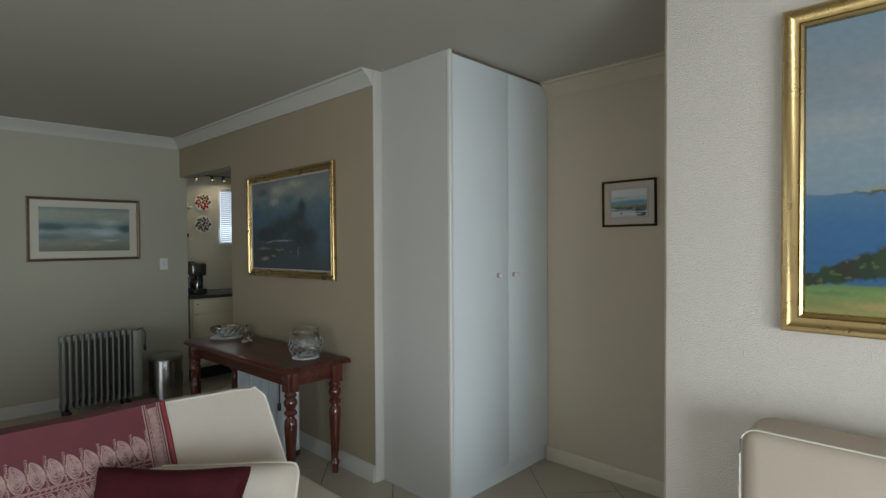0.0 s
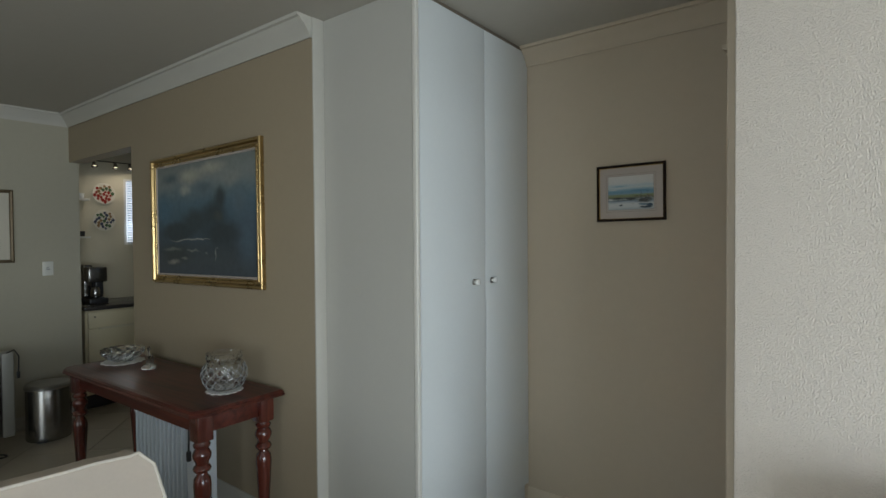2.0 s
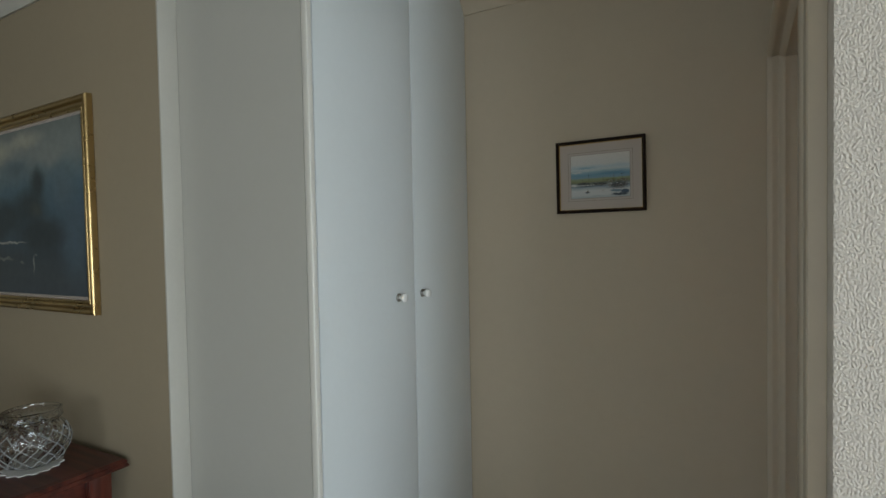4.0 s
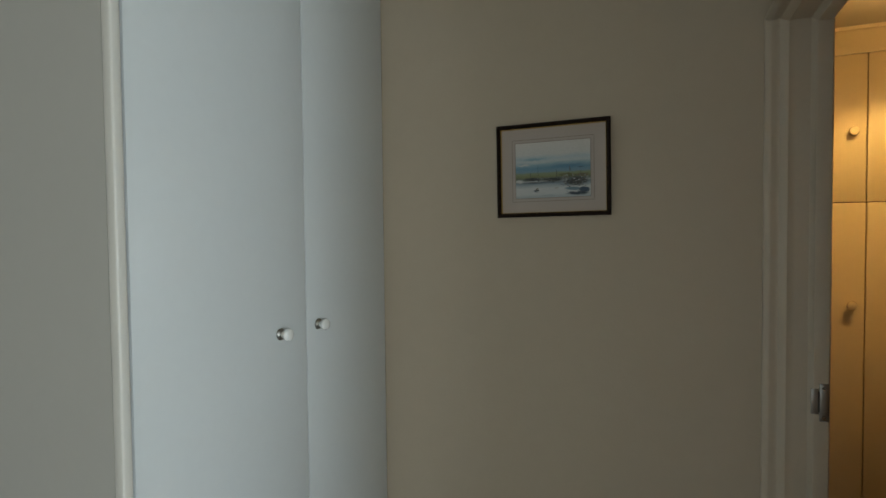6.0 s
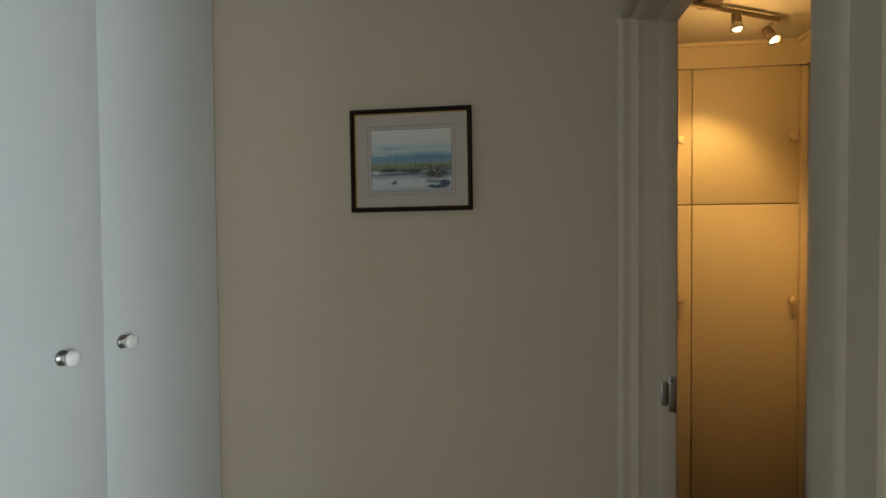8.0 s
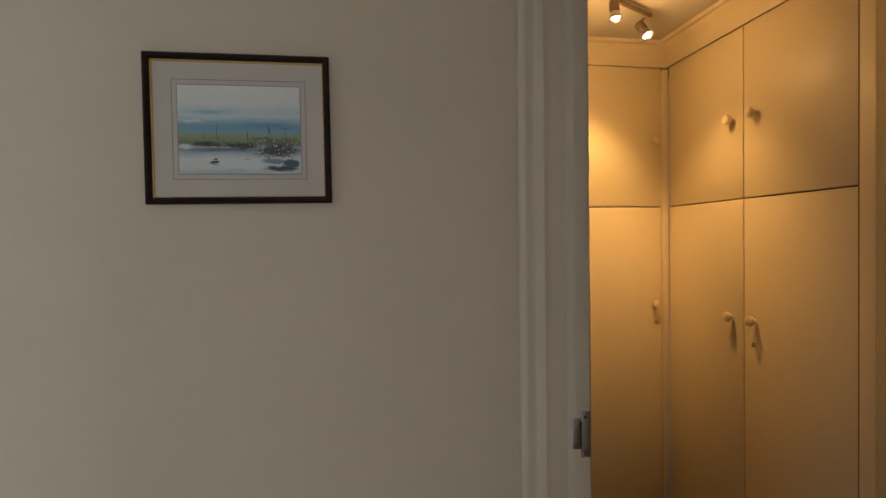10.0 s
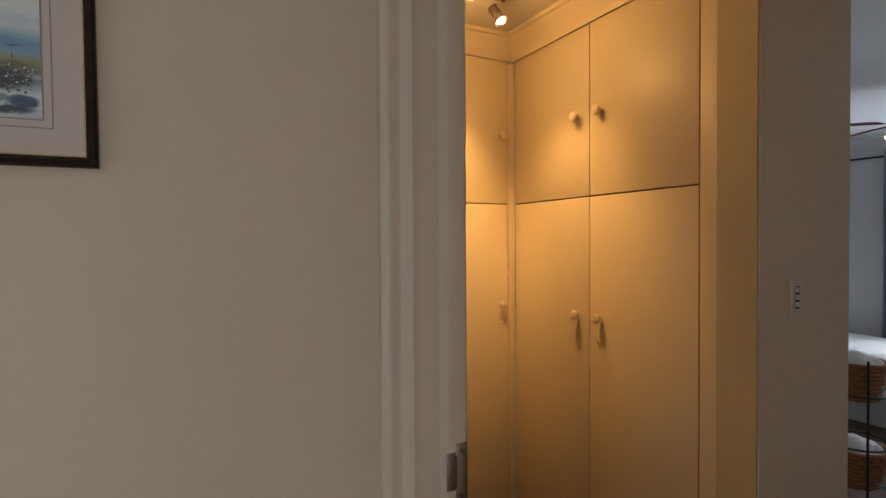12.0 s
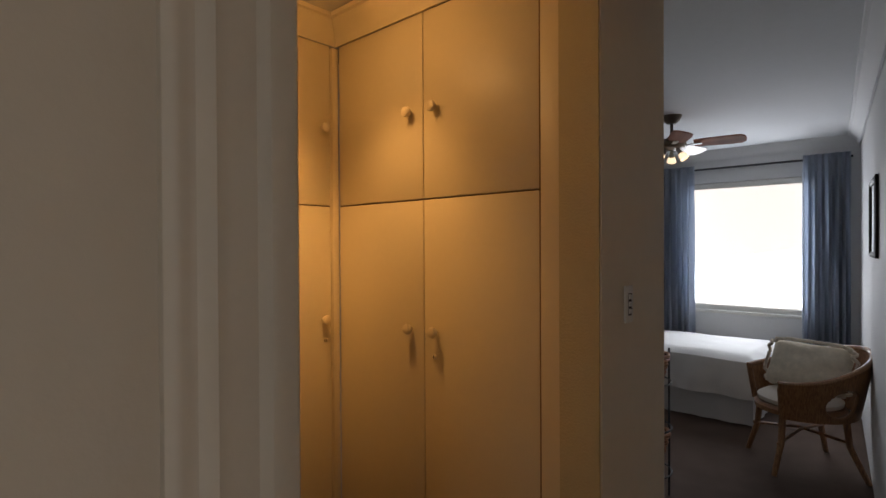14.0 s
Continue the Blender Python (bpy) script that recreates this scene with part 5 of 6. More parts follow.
for k in range(24):
    v0 = 0.03 + k * 0.040
    for s, r in ((1.0, 0.0016), (0.70, 0.0013), (0.42, 0.0015), (0.18, 0.0013)):
        on_throw(bm, [(0.972 + 0.0105 * s * math.cos(2 * math.pi * q / 12), v0 + 0.020 * s * math.sin(2 * math.pi * q / 12) + 0.006 * s * math.cos(2 * math.pi * q / 12)) for q in range(12)], r, True)
    on_throw(bm, [(0.961, v0 + 0.014), (0.964, v0 + 0.020), (0.961, v0 + 0.026)], 0.0013)
    on_throw(bm, [(0.983, v0 + 0.014), (0.980, v0 + 0.020), (0.983, v0 + 0.026)], 0.0013)
part("border_weave", bm, M_THREAD, throw, "pale gold woven border")
bm = bmesh.new()
on_throw(bm, [(1.0, k / 20) for k in range(21)], 0.006)
part("hem", bm, mat("red_hem", (0.22, 0.015, 0.02), 0.6), throw, "bright red hem")

# armchair against the textured wall
chair2 = thing("armchair", "beige armchair with pale piping against the textured wall", "armchair")
bm = bmesh.new()
soft_box(bm, -0.215, 0.75, 1.98, 2.20, 0.12, 0.90, 0.055, 5)
b = part("backrest", bm, M_SOFA2, chair2)
bm = bmesh.new()
pts = [(-0.213, 1.990, 0.15), (-0.213, 1.990, 0.82)] + [(-0.213 + 0.05 * (1 - math.cos(a)), 1.990, 0.85 + 0.05 * math.sin(a)) for a in [0.3, 0.7, 1.1, 1.5]] + [(0.2, 1.990, 0.900), (0.72, 1.990, 0.900)]
tube(bm, pts, 0.0028, 8)
part("piping", bm, M_PIPING, b)
bm = bmesh.new()
soft_box(bm, -0.18, 0.72, 1.22, 1.99, 0.10, 0.42, 0.05, 4)
part("seat", bm, M_SOFA2, chair2)
for x in (-0.13, 0.67):
    for y in (1.30, 2.12):
        bm = bmesh.new()
        lathe(bm, [(0.02, FZ + 0.001), (0.026, 0.13)], x, y, 14)
        part("foot", bm, M_LEG, chair2)

# ---- kitchen seen through the opening ----
unit = thing("dishwasher", "cream fronted appliance under the dark counter", "dishwasher")
bm = bmesh.new()
box(bm, -6.29, -5.675, 2.40, 2.99, 0.09, 0.845)
part("body", bm, M_UNIT, unit)
bm = bmesh.new()
box(bm, -5.675, -5.655, 2.42, 2.97, 0.10, 0.68, 0.006)
part("door", bm, M_UNIT, unit)
bm = bmesh.new()
box(bm, -5.675, -5.650, 2.42, 2.97, 0.69, 0.835, 0.006)
pan = part("control_panel", bm, M_UNIT, unit)
bm = bmesh.new()
box(bm, -5.655, -5.640, 2.50, 2.80, 0.675, 0.695, 0.004)
part("handle", bm, M_KITCHEN, unit)
bm = bmesh.new()
lathe(bm, [(0.008, 0), (0.008, 0.006), (0, 0.007)], seg=12, m=pose(-5.65, 2.47, 0.79, 0, 90, 0))
part("button", bm, M_BLACK, pan)
bm = bmesh.new()
box(bm, -6.2, -5.72, 2.42, 3.9, FZ + 0.001, 0.088)
solid("counter_plinth", bm, M_BLACK, "dark plinth under the kitchen counter", "plinth")
washer = thing("washing_machine", "cream washing machine with a dark porthole", "washing machine")
bm = bmesh.new()
box(bm, -6.29, -5.665, 3.0, 3.6, 0.09, 0.845, 0.006)
part("body", bm, M_UNIT, washer)
bm = bmesh.new()
lathe(bm, [(0.17, 0), (0.18, 0.015), (0.15, 0.03), (0.13, 0.015), (0, 0.015)], seg=32, m=pose(-5.665, 3.12, 0.52, 0, 90, 0))
part("porthole", bm, M_BLACK, washer)
bm = bmesh.new()
box(bm, -6.295, -5.635, 2.39, 3.95, 0.85, 0.885, 0.006)
solid("worktop", bm, M_GRANITE, "dark polished kitchen worktop", "worktop")
cof = thing("coffee_machine", "black and steel coffee machine on the worktop", "coffee machine", pose(-5.98, 2.585, 0.886))
for nm, b_, mm in (("base", (-0.12, 0.12, -0.08, 0.08, 0, 0.05), M_BLACK), ("column", (-0.12, -0.03, -0.075, 0.0, 0.05, 0.36), M_STEEL), ("brew_head", (-0.03, 0.10, -0.078, 0.078, 0.20, 0.34), M_STEEL), ("tank", (-0.11, 0.0, 0.01, 0.08, 0.05, 0.30), M_BLACK)):
    bm = bmesh.new()
    box(bm, *b_, 0.012)
    part(nm, bm, mm, cof)
bm = bmesh.new()
lathe(bm, [(0.035, 0.052), (0.042, 0.08), (0.038, 0.13), (0.03, 0.15)], 0.05, -0.01, 18)
part("jug", bm, M_STEEL, cof)


M_PLATE = mat("cream_glazed_plate", (0.70, 0.66, 0.56), 0.2, var=0.04, coat=0.3)


def plate(y, z, tint, label):
    p = thing("wall_plate", label, "plate", pose(-6.298, y, z, 0, 90, 0), "plates on the kitchen wall")
    bm = bmesh.new()
    lathe(bm, [(0.05, 0.002), (0.055, 0.008), (0.102, 0.016), (0.106, 0.019), (0.102, 0.021), (0.055, 0.013), (0, 0.012)], seg=36)
    d = part("dish", bm, M_PLATE, p)
    random.seed(int(z * 100))
    for k in range(24):
        a, r = k * 2.399, 0.006 + 0.0165 * math.sqrt(k)
        bm = bmesh.new()
        n = 9
        s = 0.012 + 0.005 * random.random()
        ring = [bm.verts.new((r * math.cos(a) + s * (1 + 0.3 * math.cos(4 * q)) * math.cos(q), r * math.sin(a) + s * math.sin(q), 0.0225 if r > 0.05 else 0.0145)) for q in [2 * math.pi * i / n for i in range(n)]]
        bm.faces.new(ring)
        part("flower", bm, tint[k % len(tint)], d)
    return p


RED, GRN, OCH, NAVY = (mat("plate_red", (0.32, 0.035, 0.022), 0.3), mat("plate_green", (0.06, 0.12, 0.05), 0.3), mat("plate_ochre", (0.26, 0.15, 0.06), 0.3), mat("plate_navy", (0.05, 0.06, 0.10), 0.3))
plate(2.79, 1.950, (RED, RED, OCH, RED, GRN), "white wall plate painted with red flowers")
plate(2.79, 1.680, (GRN, NAVY, OCH, NAVY), "white wall plate with dark green fruit sprigs")
for z, lab in ((1.87, "small white wall shelf holding cups"), (1.50, "small white wall shelf with pots")):
    sh = thing("wall_shelf", lab, "shelf")
    bm = bmesh.new()
    box(bm, -6.298, -6.20, 2.40, 2.64, z, z + 0.018, 0.003)
    part("board", bm, M_PLASTIC_W, sh)
    for k in range(3):
        bm = bmesh.new()
        lathe(bm, [(0.022, 0.0), (0.028, 0.05), (0.026, 0.05), (0.018, 0.006)], seg=16)
        solid("cup", bm, M_BLACK if z < 1.7 else M_PORCELAIN, "small cup standing on the kitchen shelf", "cup", "", pose(-6.25, 2.45 + 0.065 * k, z + 0.0185))
rail = thing("kitchen_spot_rail", "steel kitchen spot rail with three small lamps", "spot rail")
bm = bmesh.new()
tube(bm, [(-6.24, 2.60, 2.27), (-6.24, 3.10, 2.27)], 0.006)
for y in (2.62, 3.05):
    tube(bm, [(-6.24, y, 2.27), (-6.30, y, 2.27)], 0.005)
part("rail", bm, M_STEEL, rail)
for y in (2.69, 2.88, 3.02):
    bm = bmesh.new()
    lathe(bm, [(0.012, 0.05), (0.016, 0.02), (0.03, -0.01), (0.027, -0.01), (0.012, 0.015)], seg=16, m=Matrix.Translation((-6.22, y, 2.22)) @ pose(0, 0, 0, 0, -25, 0))
    h = part("head", bm, M_STEEL, rail)
    bm = bmesh.new()
    lathe(bm, [(0, 0.004), (0.02, 0.0), (0, -0.004)], seg=12, m=Matrix.Translation((-6.22, y, 2.218)))
    part("bulb", bm, M_LAMPGLASS, h, "lit bulb")
kw = tagged(new("window_kitchen"), "small kitchen window behind a white slatted blind", "window", "", "structure")
bm = bmesh.new()
for b_ in ((2.98, 3.01, 1.43, 2.12), (3.42, 3.45, 1.43, 2.12), (3.01, 3.42, 1.43, 1.46), (3.01, 3.42, 2.09, 2.12)):
    box(bm, -6.36, -6.31, *b_)
part("window_frame", bm, M_TRIM, kw)
bm = bmesh.new()
box(bm, -6.46, -6.45, 2.8, 3.6, 1.3, 2.3)
solid("backdrop_kitchen", bm, M_SKYDIM, "bright overcast daylight outside the kitchen window", "sky", "structure")
blind = thing("venetian_blind", "white slatted venetian blind half open at the kitchen window", "blind")
bm0 = bmesh.new()
box(bm0, -0.014, 0.014, 0, 0.42, -0.001, 0.001)
me = mesh_of("slat", bm0, M_BLIND)
for k in range(26):
    ob = new("slat", me)
    ob.parent = blind
    ob.matrix_local = pose(-6.30 + 0.02, 3.005, 1.455 + k * 0.0255, 0, -28, 0)

# ---- bedroom ----
win = tagged(new("window_bedroom"), "white framed bedroom window full of bright overcast light", "window", "", "structure")
bm = bmesh.new()
for y0, y1, z0, z1 in ((WY0, WY0 + 0.05, WZ0, WZ1), (WY1 - 0.05, WY1, WZ0, WZ1), (WY0 + 0.05, WY1 - 0.05, WZ0, WZ0 + 0.05), (WY0 + 0.05, WY1 - 0.05, WZ1 - 0.05, WZ1)):
    box(bm, WX + 0.02, WX + 0.08, y0, y1, z0, z1, 0.004)
part("window_frame", bm, M_TRIM, win)
bm = bmesh.new()
box(bm, WX - 0.03, WX + 0.018, WY0 - 0.02, WY1 + 0.02, WZ0 - 0.03, WZ0 - 0.001, 0.004)
part("window_sill", bm, M_TRIM, win)
bm = bmesh.new()
box(bm, WX + 0.045, WX + 0.05, WY0 + 0.05, WY1 - 0.05, WZ0 + 0.05, WZ1 - 0.05)
g = part("pane", bm, M_GLASS, win)
g.visible_shadow = False
bm = bmesh.new()
box(bm, WX + 0.005, WX + 0.03, WY0 + 0.01, WY1 - 0.01, WZ1 - 0.06, WZ1 - 0.004, 0.006)
part("roller_blind", bm, M_PLASTIC_W, win, "rolled up white blind")
bm = bmesh.new()
box(bm, WX + 0.6, WX + 0.61, WY0 - 2.0, WY1 + 2.0, -0.5, 3.5)
solid("backdrop_window", bm, M_SKYGLOW, "bright overcast sky outside the bedroom window", "sky", "structure")

ROD = 2.215
rod = thing("curtain_rod", "dark thin curtain rod across the bedroom window", "curtain rod")
bm = bmesh.new()
tube(bm, [(WX - 0.042, 3.19, ROD), (WX - 0.042, 5.35, ROD)], 0.010, 10)
part("pole", bm, M_BLACK, rod)
for y in (3.22, 5.2):
    bm = bmesh.new()
    tube(bm, [(WX - 0.042, y, ROD), (WX, y, ROD)], 0.006, 8)
    part("bracket", bm, M_BLACK, rod)


def curtain(y0, y1, folds, label, seed, flare):
    random.seed(seed)
    bm = bmesh.new()
    N, R = folds * 8, 26
    ph = [random.uniform(-0.5, 0.5) for _ in range(folds + 1)]
    grid = []
    for i in range(N + 1):
        u = i / N
        col = []
        for j in range(R + 1):
            v = j / R
            z = ROD + 0.035 - v * (ROD + 0.02)
            spread = 1 + flare * v * v
            a = 2 * math.pi * (u * folds + 0.12 * ph[int(u * folds)] * v)
            y = y0 + (y1 - y0) * (0.5 + (u - 0.5) * spread) + 0.008 * math.sin(a * 2 + v * 3)
            d = (0.018 + 0.022 * min(1, v * 4)) * math.sin(a) + 0.012 * math.sin(a * 0.37 + v * 4)
            if 0.03 < v < 0.07:
                d *= 0.5
            col.append(bm.verts.new((WX - 0.105 + d, y, z)))
        grid.append(col)
    for i in range(N):
        for j in range(R):
            bm.faces.new([grid[i][j], grid[i + 1][j], grid[i + 1][j + 1], grid[i][j + 1]])
    ob = solid("curtain", bm, M_CURTAIN, label, "curtain")
    so = ob.modifiers.new("cloth", "SOLIDIFY")
    so.thickness = 0.003
    return ob


curtain(3.20, 3.545, 7, "grey blue gathered curtain drawn to the room corner", 3, 0.0)
curtain(4.47, 4.95, 8, "grey blue gathered curtain hanging beside the bed", 5, 0.0)

bed = thing("bed", "single bed with white duvet and pale valance", "bed")
BX0, BX1, BY0, BY1 = 3.88, 4.84, 3.70, 5.60
bm = bmesh.new()
box(bm, BX0 + 0.05, BX1 - 0.03, BY0 + 0.05, BY1, 0.01, 0.34, 0.02)
part("base", bm, M_VALANCE, bed)
bm = bmesh.new()
N = 60
per = []
for i in range(N + 1):
    s = i / N
    per.append((BX0 + 0.03 + 0.005 * math.sin(s * 60), BY1 - (BY1 - BY0 - 0.03) * s))
for i in range(1, 30):
    s = i / 29
    per.append((BX0 + 0.03 + (BX1 - BX0 - 0.05) * s, BY0 + 0.03 + 0.005 * math.sin(s * 30)))
hi = [bm.verts.new((x, y, 0.345)) for x, y in per]
lo = [bm.verts.new((x - 0.012 + 0.006 * math.sin(k * 0.9), y - 0.006, 0.012)) for k, (x, y) in enumerate(per)]
for k in range(len(per) - 1):
    bm.faces.new([hi[k], hi[k + 1], lo[k + 1], lo[k]])
part("valance", bm, M_VALANCE, bed)
bm = bmesh.new()
soft_box(bm, BX0 + 0.03, BX1 - 0.03, BY0 + 0.03, BY1, 0.346, 0.50, 0.06, 3)
part("mattress", bm, M_DUVET, bed)
bm = bmesh.new()
NX, NY = 44, 60


def duvet_pt(u, v):
    """u over the width with a drop at both sides, v along the length from the foot, which drops too."""
    w, drop = BX1 - BX0, 0.30
    d = (u * (w + 2 * drop)) - drop
    x = BX0 + min(max(d, -0.02), w + 0.02)
    dz = max(0, -d) + max(0, d - w)
    e = v * (1.9 + drop) - drop
    y = BY0 + max(e, -0.02)
    dz = max(dz, max(0, -e))
    n1 = noise.noise(Vector((u * 5, v * 4, 1))) + 0.5 * noise.noise(Vector((u * 11, v * 9, 4)))
    puff = 0.03 * (1 - min(1, dz * 6))
    side = 0.022 * math.sin(y * 17 + 2.2 * n1) * min(1, dz * 5)
    rnd = 0.05 * max(0, 1 - min(abs(d), abs(d - w), abs(e)) / 0.07) if dz == 0 else 0.05 * max(0, 1 - dz / 0.07)
    return Vector((x + (-side - 0.02 * min(1, dz * 6) if d < 0 else side if d > w else 0), y - (0.02 * min(1, dz * 6) + side if e < 0 else 0), 0.535 + puff + 0.014 * n1 - dz - rnd * 0.6))


g = [[bm.verts.new(duvet_pt(i / NX, j / NY)) for j in range(NY + 1)] for i in range(NX + 1)]
for i in range(NX):
    for j in range(NY):
        bm.faces.new([g[i][j], g[i + 1][j], g[i + 1][j + 1], g[i][j + 1]])
part("duvet", bm, M_DUVET, bed, "white rumpled duvet")

# rattan tub chair; local -y is its front
rc = thing("rattan_chair", "brown rattan tub chair with cream cushion by the bed", "chair", pose(3.33, 3.335, 0, 0, 0, -150))
R0 = 0.32
bm = bmesh.new()
lathe(bm, [(0.22, 0.36), (0.255, 0.37), (0.26, 0.40), (0.24, 0.415), (0, 0.415)], seg=30)
part("seat", bm, M_RATTAN, rc)
bm = bmesh.new()
lathe(bm, [(0.20, 0.416), (0.235, 0.425), (0.24, 0.45), (0.20, 0.475), (0.08, 0.482), (0, 0.482)], seg=30)
part("seat_cushion", bm, M_SEATPAD, rc, "off-white seat cushion")
bm = bmesh.new()
NR, NV = 72, 16


def wrap(a, v):
    """The woven wrap: a from -1 (left arm front) to 1 (right arm front) round the back; v up."""
    th = a * radians(128)
    top = 0.59 + 0.175 * (0.5 + 0.5 * math.cos(a * math.pi))
    r = R0 - 0.02 + 0.045 * v + (0.03 * (1 - abs(a)) * v)
    return Vector((r * math.sin(th), r * math.cos(th) * 1.02, 0.37 + (top - 0.37) * v))


hole = lambda a, v: ((abs(a) - 0.55) / 0.15) ** 2 + ((v - 0.40) / 0.32) ** 2 < 1
for shell in (0, 0.014):
    gg = [[bm.verts.new(wrap(-1 + 2 * i / NR, j / NV) + Vector((shell * math.sin((-1 + 2 * i / NR) * 2.23), shell * math.cos((-1 + 2 * i / NR) * 2.23), 0))) for j in range(NV + 1)] for i in range(NR + 1)]
    for i in range(NR):
        for j in range(NV):
            if not hole(-1 + 2 * (i + 0.5) / NR, (j + 0.5) / NV):
                bm.faces.new([gg[i][j], gg[i + 1][j], gg[i + 1][j + 1], gg[i][j + 1]])
part("woven_back", bm, M_RATTAN, rc)
for side in (-1, 1):
    bm = bmesh.new()
    tube(bm, [wrap(side * (0.55 + 0.15 * math.cos(q)), 0.40 + 0.32 * math.sin(q)) * 1.012 for q in [2 * math.pi * k / 28 for k in range(28)]], 0.010, 6, True)
    part("hole_rim", bm, M_RATTAN, rc)
bm = bmesh.new()
tube(bm, [wrap(-1, k / 6) for k in range(6)] + [wrap(-1 + 2 * i / 30, 1.02) for i in range(31)] + [wrap(1, k / 6) for k in range(5, -1, -1)], 0.018, 8)
part("arm_rail", bm, M_RATTAN, rc)
for sx, sy, ox, oy in ((-0.19, -0.17, -0.235, -0.235), (0.19, -0.17, 0.235, -0.235), (-0.17, 0.19, -0.27, 0.27), (0.17, 0.19, 0.27, 0.27)):
    bm = bmesh.new()
    tube(bm, [(ox, oy, 0.004), (sx * 1.08, sy * 1.08, 0.2), (sx, sy, 0.37)], lambda u: 0.016 + 0.006 * u, 8)
    part("leg", bm, M_RATTAN, rc)
for a, b in (((-0.215, -0.205, 0.20), (0.185, 0.215, 0.22)), ((0.215, -0.205, 0.20), (-0.185, 0.215, 0.22))):
    bm = bmesh.new()
    tube(bm, [a, ((a[0] + b[0]) / 2, (a[1] + b[1]) / 2, 0.245), b], 0.010, 8)
    part("stretcher", bm, M_RATTAN, rc)
bm = bmesh.new()
pillow(bm, 0, 0, 0, 0.52, 0.34, 0.15, pose(0, 0, 0, 70, 0, 0), pinch=0.08)
c = solid("lace_cushion", bm, M_LACE, "cream lace-edged cushion propped in the rattan chair", "cushion", "", rc.matrix_world @ pose(-0.09, 0.09, 0.635, -12, 0, 45))
bm = bmesh.new()
tube(bm, [Vector((0.26 * math.copysign(abs(math.cos(a)) ** 0.4, math.cos(a)) + 0.012 * math.sin(17 * a), 0.012 * math.cos(13 * a), 0.165 * math.copysign(abs(math.sin(a)) ** 0.4, math.sin(a)))) for a in [2 * math.pi * k / 120 for k in range(120)]], 0.012, 5, True)
part("ruffle", bm, M_LACE, c)

# tiered basket stand beside the bedroom door
st = thing("basket_stand", "dark wire stand holding tiered wicker baskets", "basket stand", pose(2.20, 3.93, 0))
for a in range(4):
    bm = bmesh.new()
    x, y = 0.16 * math.cos(radians(45 + 90 * a)) , 0.16 * math.sin(radians(45 + 90 * a))
    tube(bm, [(x, y, 0.004), (x, y, 0.86)], 0.006, 8)
    part("post", bm, M_BLACK, st)
for z in (0.17, 0.42, 0.68):
    bm = bmesh.new()
    tube(bm, [(0.16 * math.cos(a), 0.16 * math.sin(a), z) for a in [2 * math.pi * k / 28 for k in range(28)]], 0.005, 6, True)
    part("ring", bm, M_BLACK, st)
for z, lab in ((0.64, "orange wicker basket in the top tier of the stand"), (0.20, "orange wicker basket in the lower tier of the stand")):
    bk = thing("wicker_basket", lab, "basket", pose(2.20, 3.93, z))
    for k in range(9):
        bm = bmesh.new()
        r = 0.095 + 0.006 * k
        tube(bm, [((r + 0.004 * math.sin(12 * a + (k % 2) * math.pi)) * math.cos(a), (r + 0.004 * math.sin(12 * a + (k % 2) * math.pi)) * math.sin(a), 0.012 + 0.022 * k) for a in [2 * math.pi * q / 48 for q in range(48)]], 0.0115, 6, True)
        part("weave", bm, M_WICKER, bk)
    bm = bmesh.new()
    lathe(bm, [(0.09, 0.0), (0.09, 0.012), (0, 0.012)], seg=24)
    part("bottom", bm, M_WICKER, bk)
    bm = bmesh.new()
    pillow(bm, 0, 0, 0.17, 0.22, 0.22, 0.14, None, 10)
    solid("folded_cloth", bm, M_DUVET, "crumpled pale cloth lying in the wicker basket", "cloth", "", pose(2.20, 3.93, z))

# ceiling fan
fan = thing("ceiling_fan", "bronze ceiling fan with red wooden blades and lamps", "ceiling fan", pose(3.18, 4.10, 0))
Z0 = BEDC
bm = bmesh.new()
lathe(bm, [(0.03, Z0 - 0.06), (0.05, Z0 - 0.045), (0.065, Z0 - 0.02), (0.07, Z0 - 0.001)], seg=28)
part("canopy", bm, M_FANBRONZE, fan)
bm = bmesh.new()
lathe(bm, [(0.011, Z0 - 0.16), (0.011, Z0 - 0.05)], seg=14)
part("down_rod", bm, M_FANBRONZE, fan)
bm = bmesh.new()
lathe(bm, [(0.05, Z0 - 0.25), (0.085, Z0 - 0.24), (0.10, Z0 - 0.22), (0.10, Z0 - 0.195), (0.085, Z0 - 0.18), (0.04, Z0 - 0.165), (0.02, Z0 - 0.15)], seg=32)
part("motor", bm, M_FANBRONZE, fan)
for k in range(5):
    a = 360 * k / 5 - 80
    bm = bmesh.new()
    pts = [(0.15, 0.045), (0.20, 0.055), (0.39, 0.064), (0.45, 0.058), (0.475, 0.034), (0.48, 0.0)]
    up = [(x, y) for x, y in pts] + [(x, -y) for x, y in pts[::-1][1:]]
    top = [bm.verts.new((x, y, 0.004 - 0.28 * y)) for x, y in up]
    bot = [bm.verts.new((x, y, -0.004 - 0.28 * y)) for x, y in up]
    bm.faces.new(top), bm.faces.new(bot[::-1])
    for i in range(len(up)):
        bm.faces.new([top[i], top[(i + 1) % len(up)], bot[(i + 1) % len(up)], bot[i]])
    bl = part("blade", bm, M_BLADE if k != 1 else M_BLADE_W, fan, "", pose(0, 0, Z0 - 0.215, 0, 0, a))
    bm = bmesh.new()
    box(bm, 0.085, 0.20, -0.018, 0.018, -0.010, -0.005, 0.002)
    part("blade_iron", bm, M_NICKEL, bl)
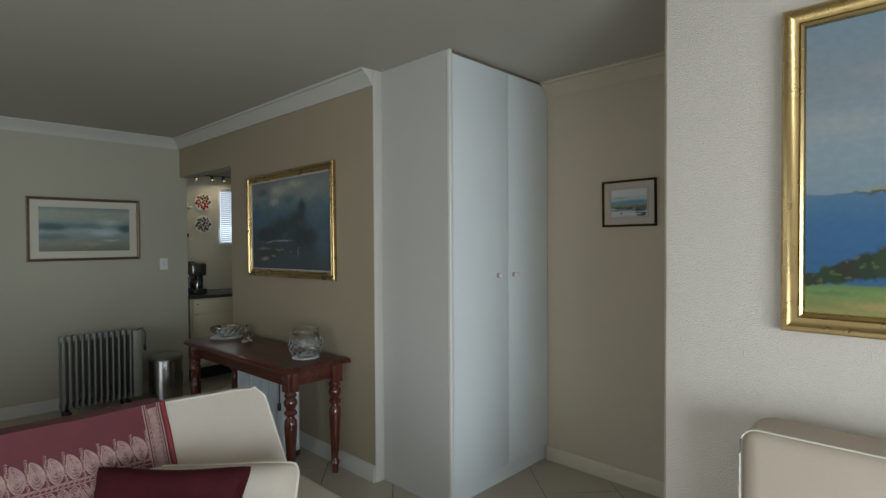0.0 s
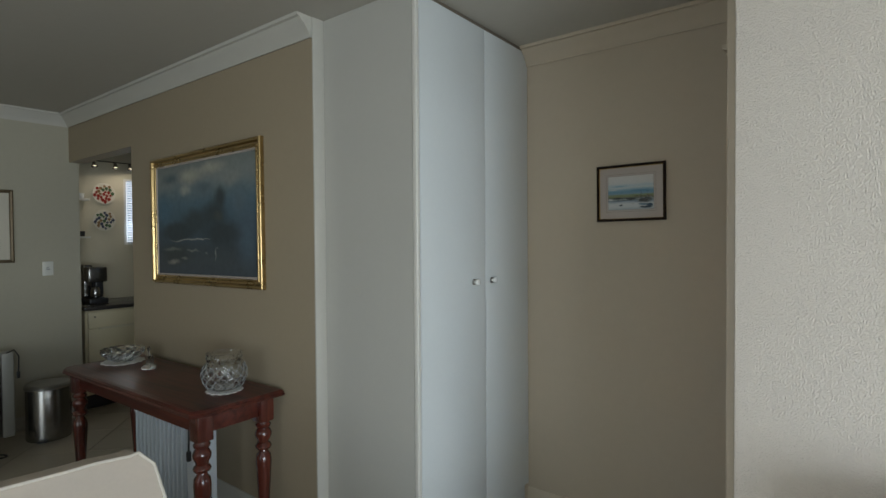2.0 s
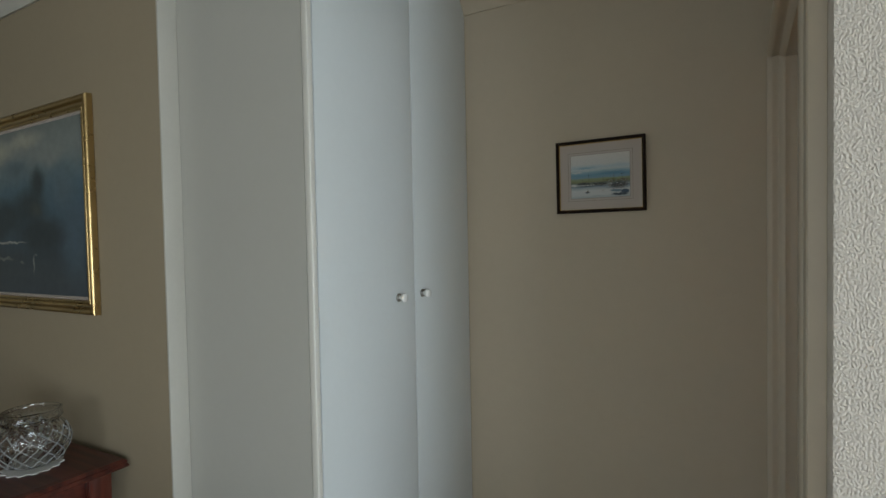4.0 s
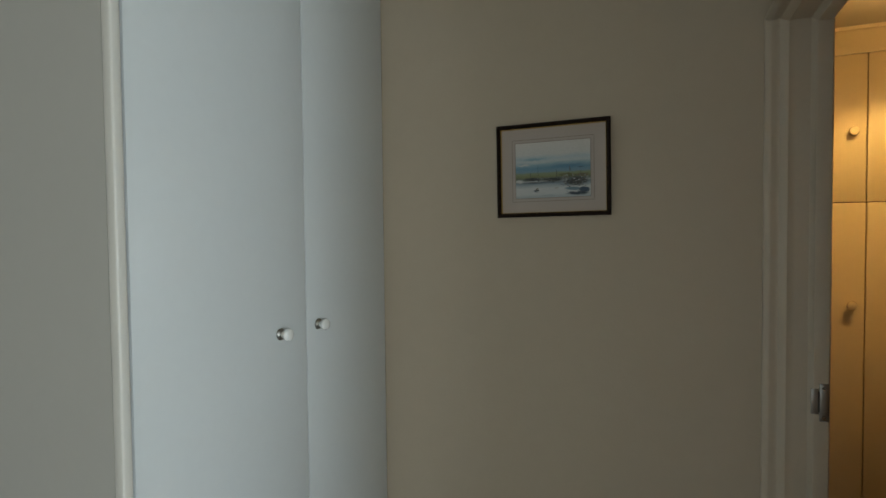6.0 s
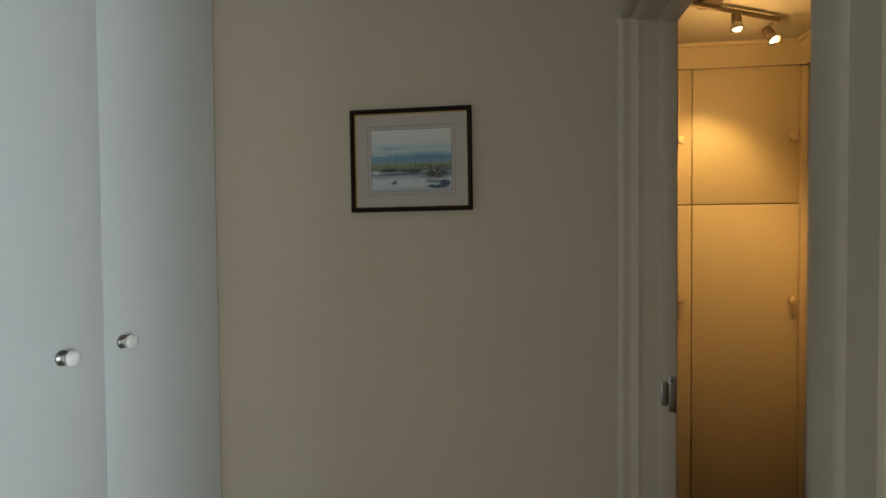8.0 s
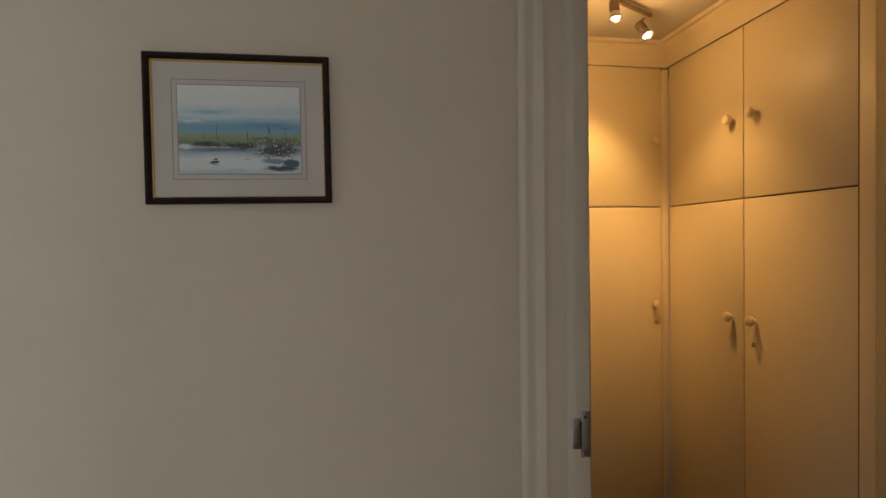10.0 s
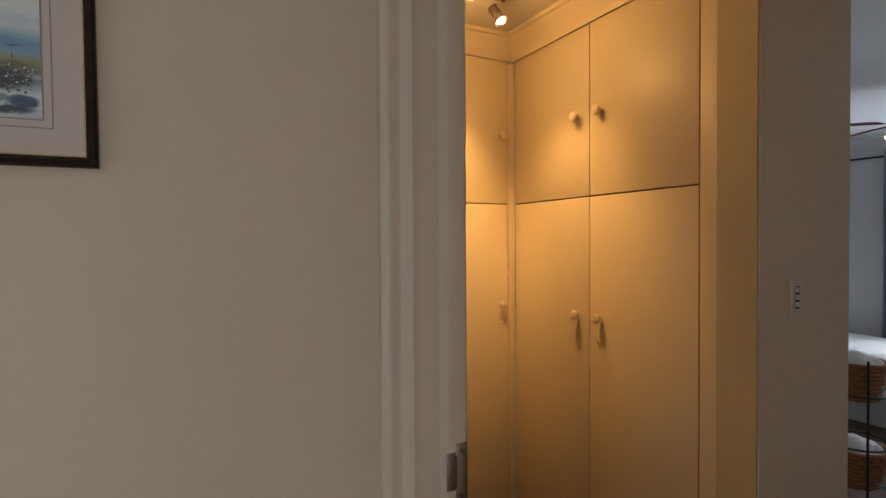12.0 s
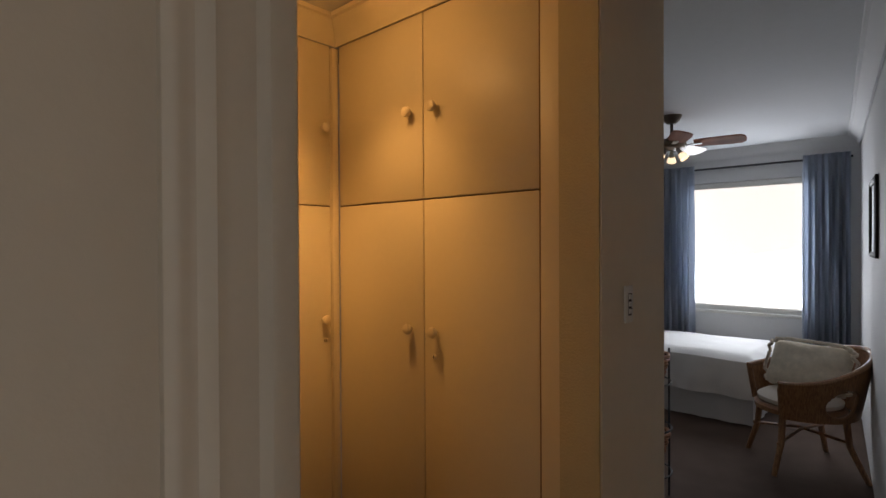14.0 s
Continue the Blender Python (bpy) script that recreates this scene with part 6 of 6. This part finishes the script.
for k in range(3):
    a = radians(20 + 120 * k)
    d = Vector((math.cos(a) * 0.6, math.sin(a) * 0.6, -0.8)).normalized()
    p = Vector((0.055 * math.cos(a), 0.055 * math.sin(a), Z0 - 0.265))
    mm = Matrix.Translation(p) @ d.to_track_quat("Z", "Y").to_matrix().to_4x4()
    bm = bmesh.new()
    lathe(bm, [(0.012, -0.02), (0.018, 0.02), (0.022, 0.03)], seg=16, m=mm)
    arm = part("lamp_holder", bm, M_NICKEL, fan)
    bm = bmesh.new()
    lathe(bm, [(0.022, 0.03), (0.026, 0.046), (0.033, 0.072), (0.031, 0.073), (0.018, 0.048), (0, 0.044)], seg=20, m=mm)
    part("lamp_shade", bm, M_LAMPGLASS, arm, "lit bell glass shade")

# ---- floor tiles, laid on the diagonal ----
slab("floor_screed", -6.45, 3.2, -3.1, 4.1, -0.1, FZ - 0.003, M_GROUT, "dark grout between the floor tiles", "floor")
floor = tagged(new("floor"), "beige ceramic floor tiles laid on the diagonal", "floor", "", "structure")
T, ANG = 0.45, 48
bm = bmesh.new()
box(bm, -T / 2 + 0.003, T / 2 - 0.003, -T / 2 + 0.003, T / 2 - 0.003, -0.006, 0.0)
tile_me = mesh_of("tile", bm, M_TILE, False)
rest = bmesh.new()
for i in range(-26, 27):
    for j in range(-26, 27):
        q = pose(-1.186, 3.195, FZ, 0, 0, ANG) @ pose((i + 0.5) * T, (j + 0.5) * T, 0)
        x, y = q.translation.x, q.translation.y
        if -5.75 < x < -0.4 and 0.2 < y < 3.5 or -2.3 < x < -0.6 and 3.4 < y < 3.75 or -6.0 < x < -4.0 and 3.4 <= y < 4.2:
            ob = new("tile", tile_me)
            ob.parent = floor
            ob.matrix_local = q
        elif -5.8 < x < 3.3 and -3.3 < y <= 2.4:
            vs = box(rest, -T / 2 + 0.003, T / 2 - 0.003, -T / 2 + 0.003, T / 2 - 0.003, -0.006, 0.0)
            bmesh.ops.transform(rest, matrix=q, verts=vs)
tagged(part("floor_tiles", rest, M_TILE, floor), kind="stuff")
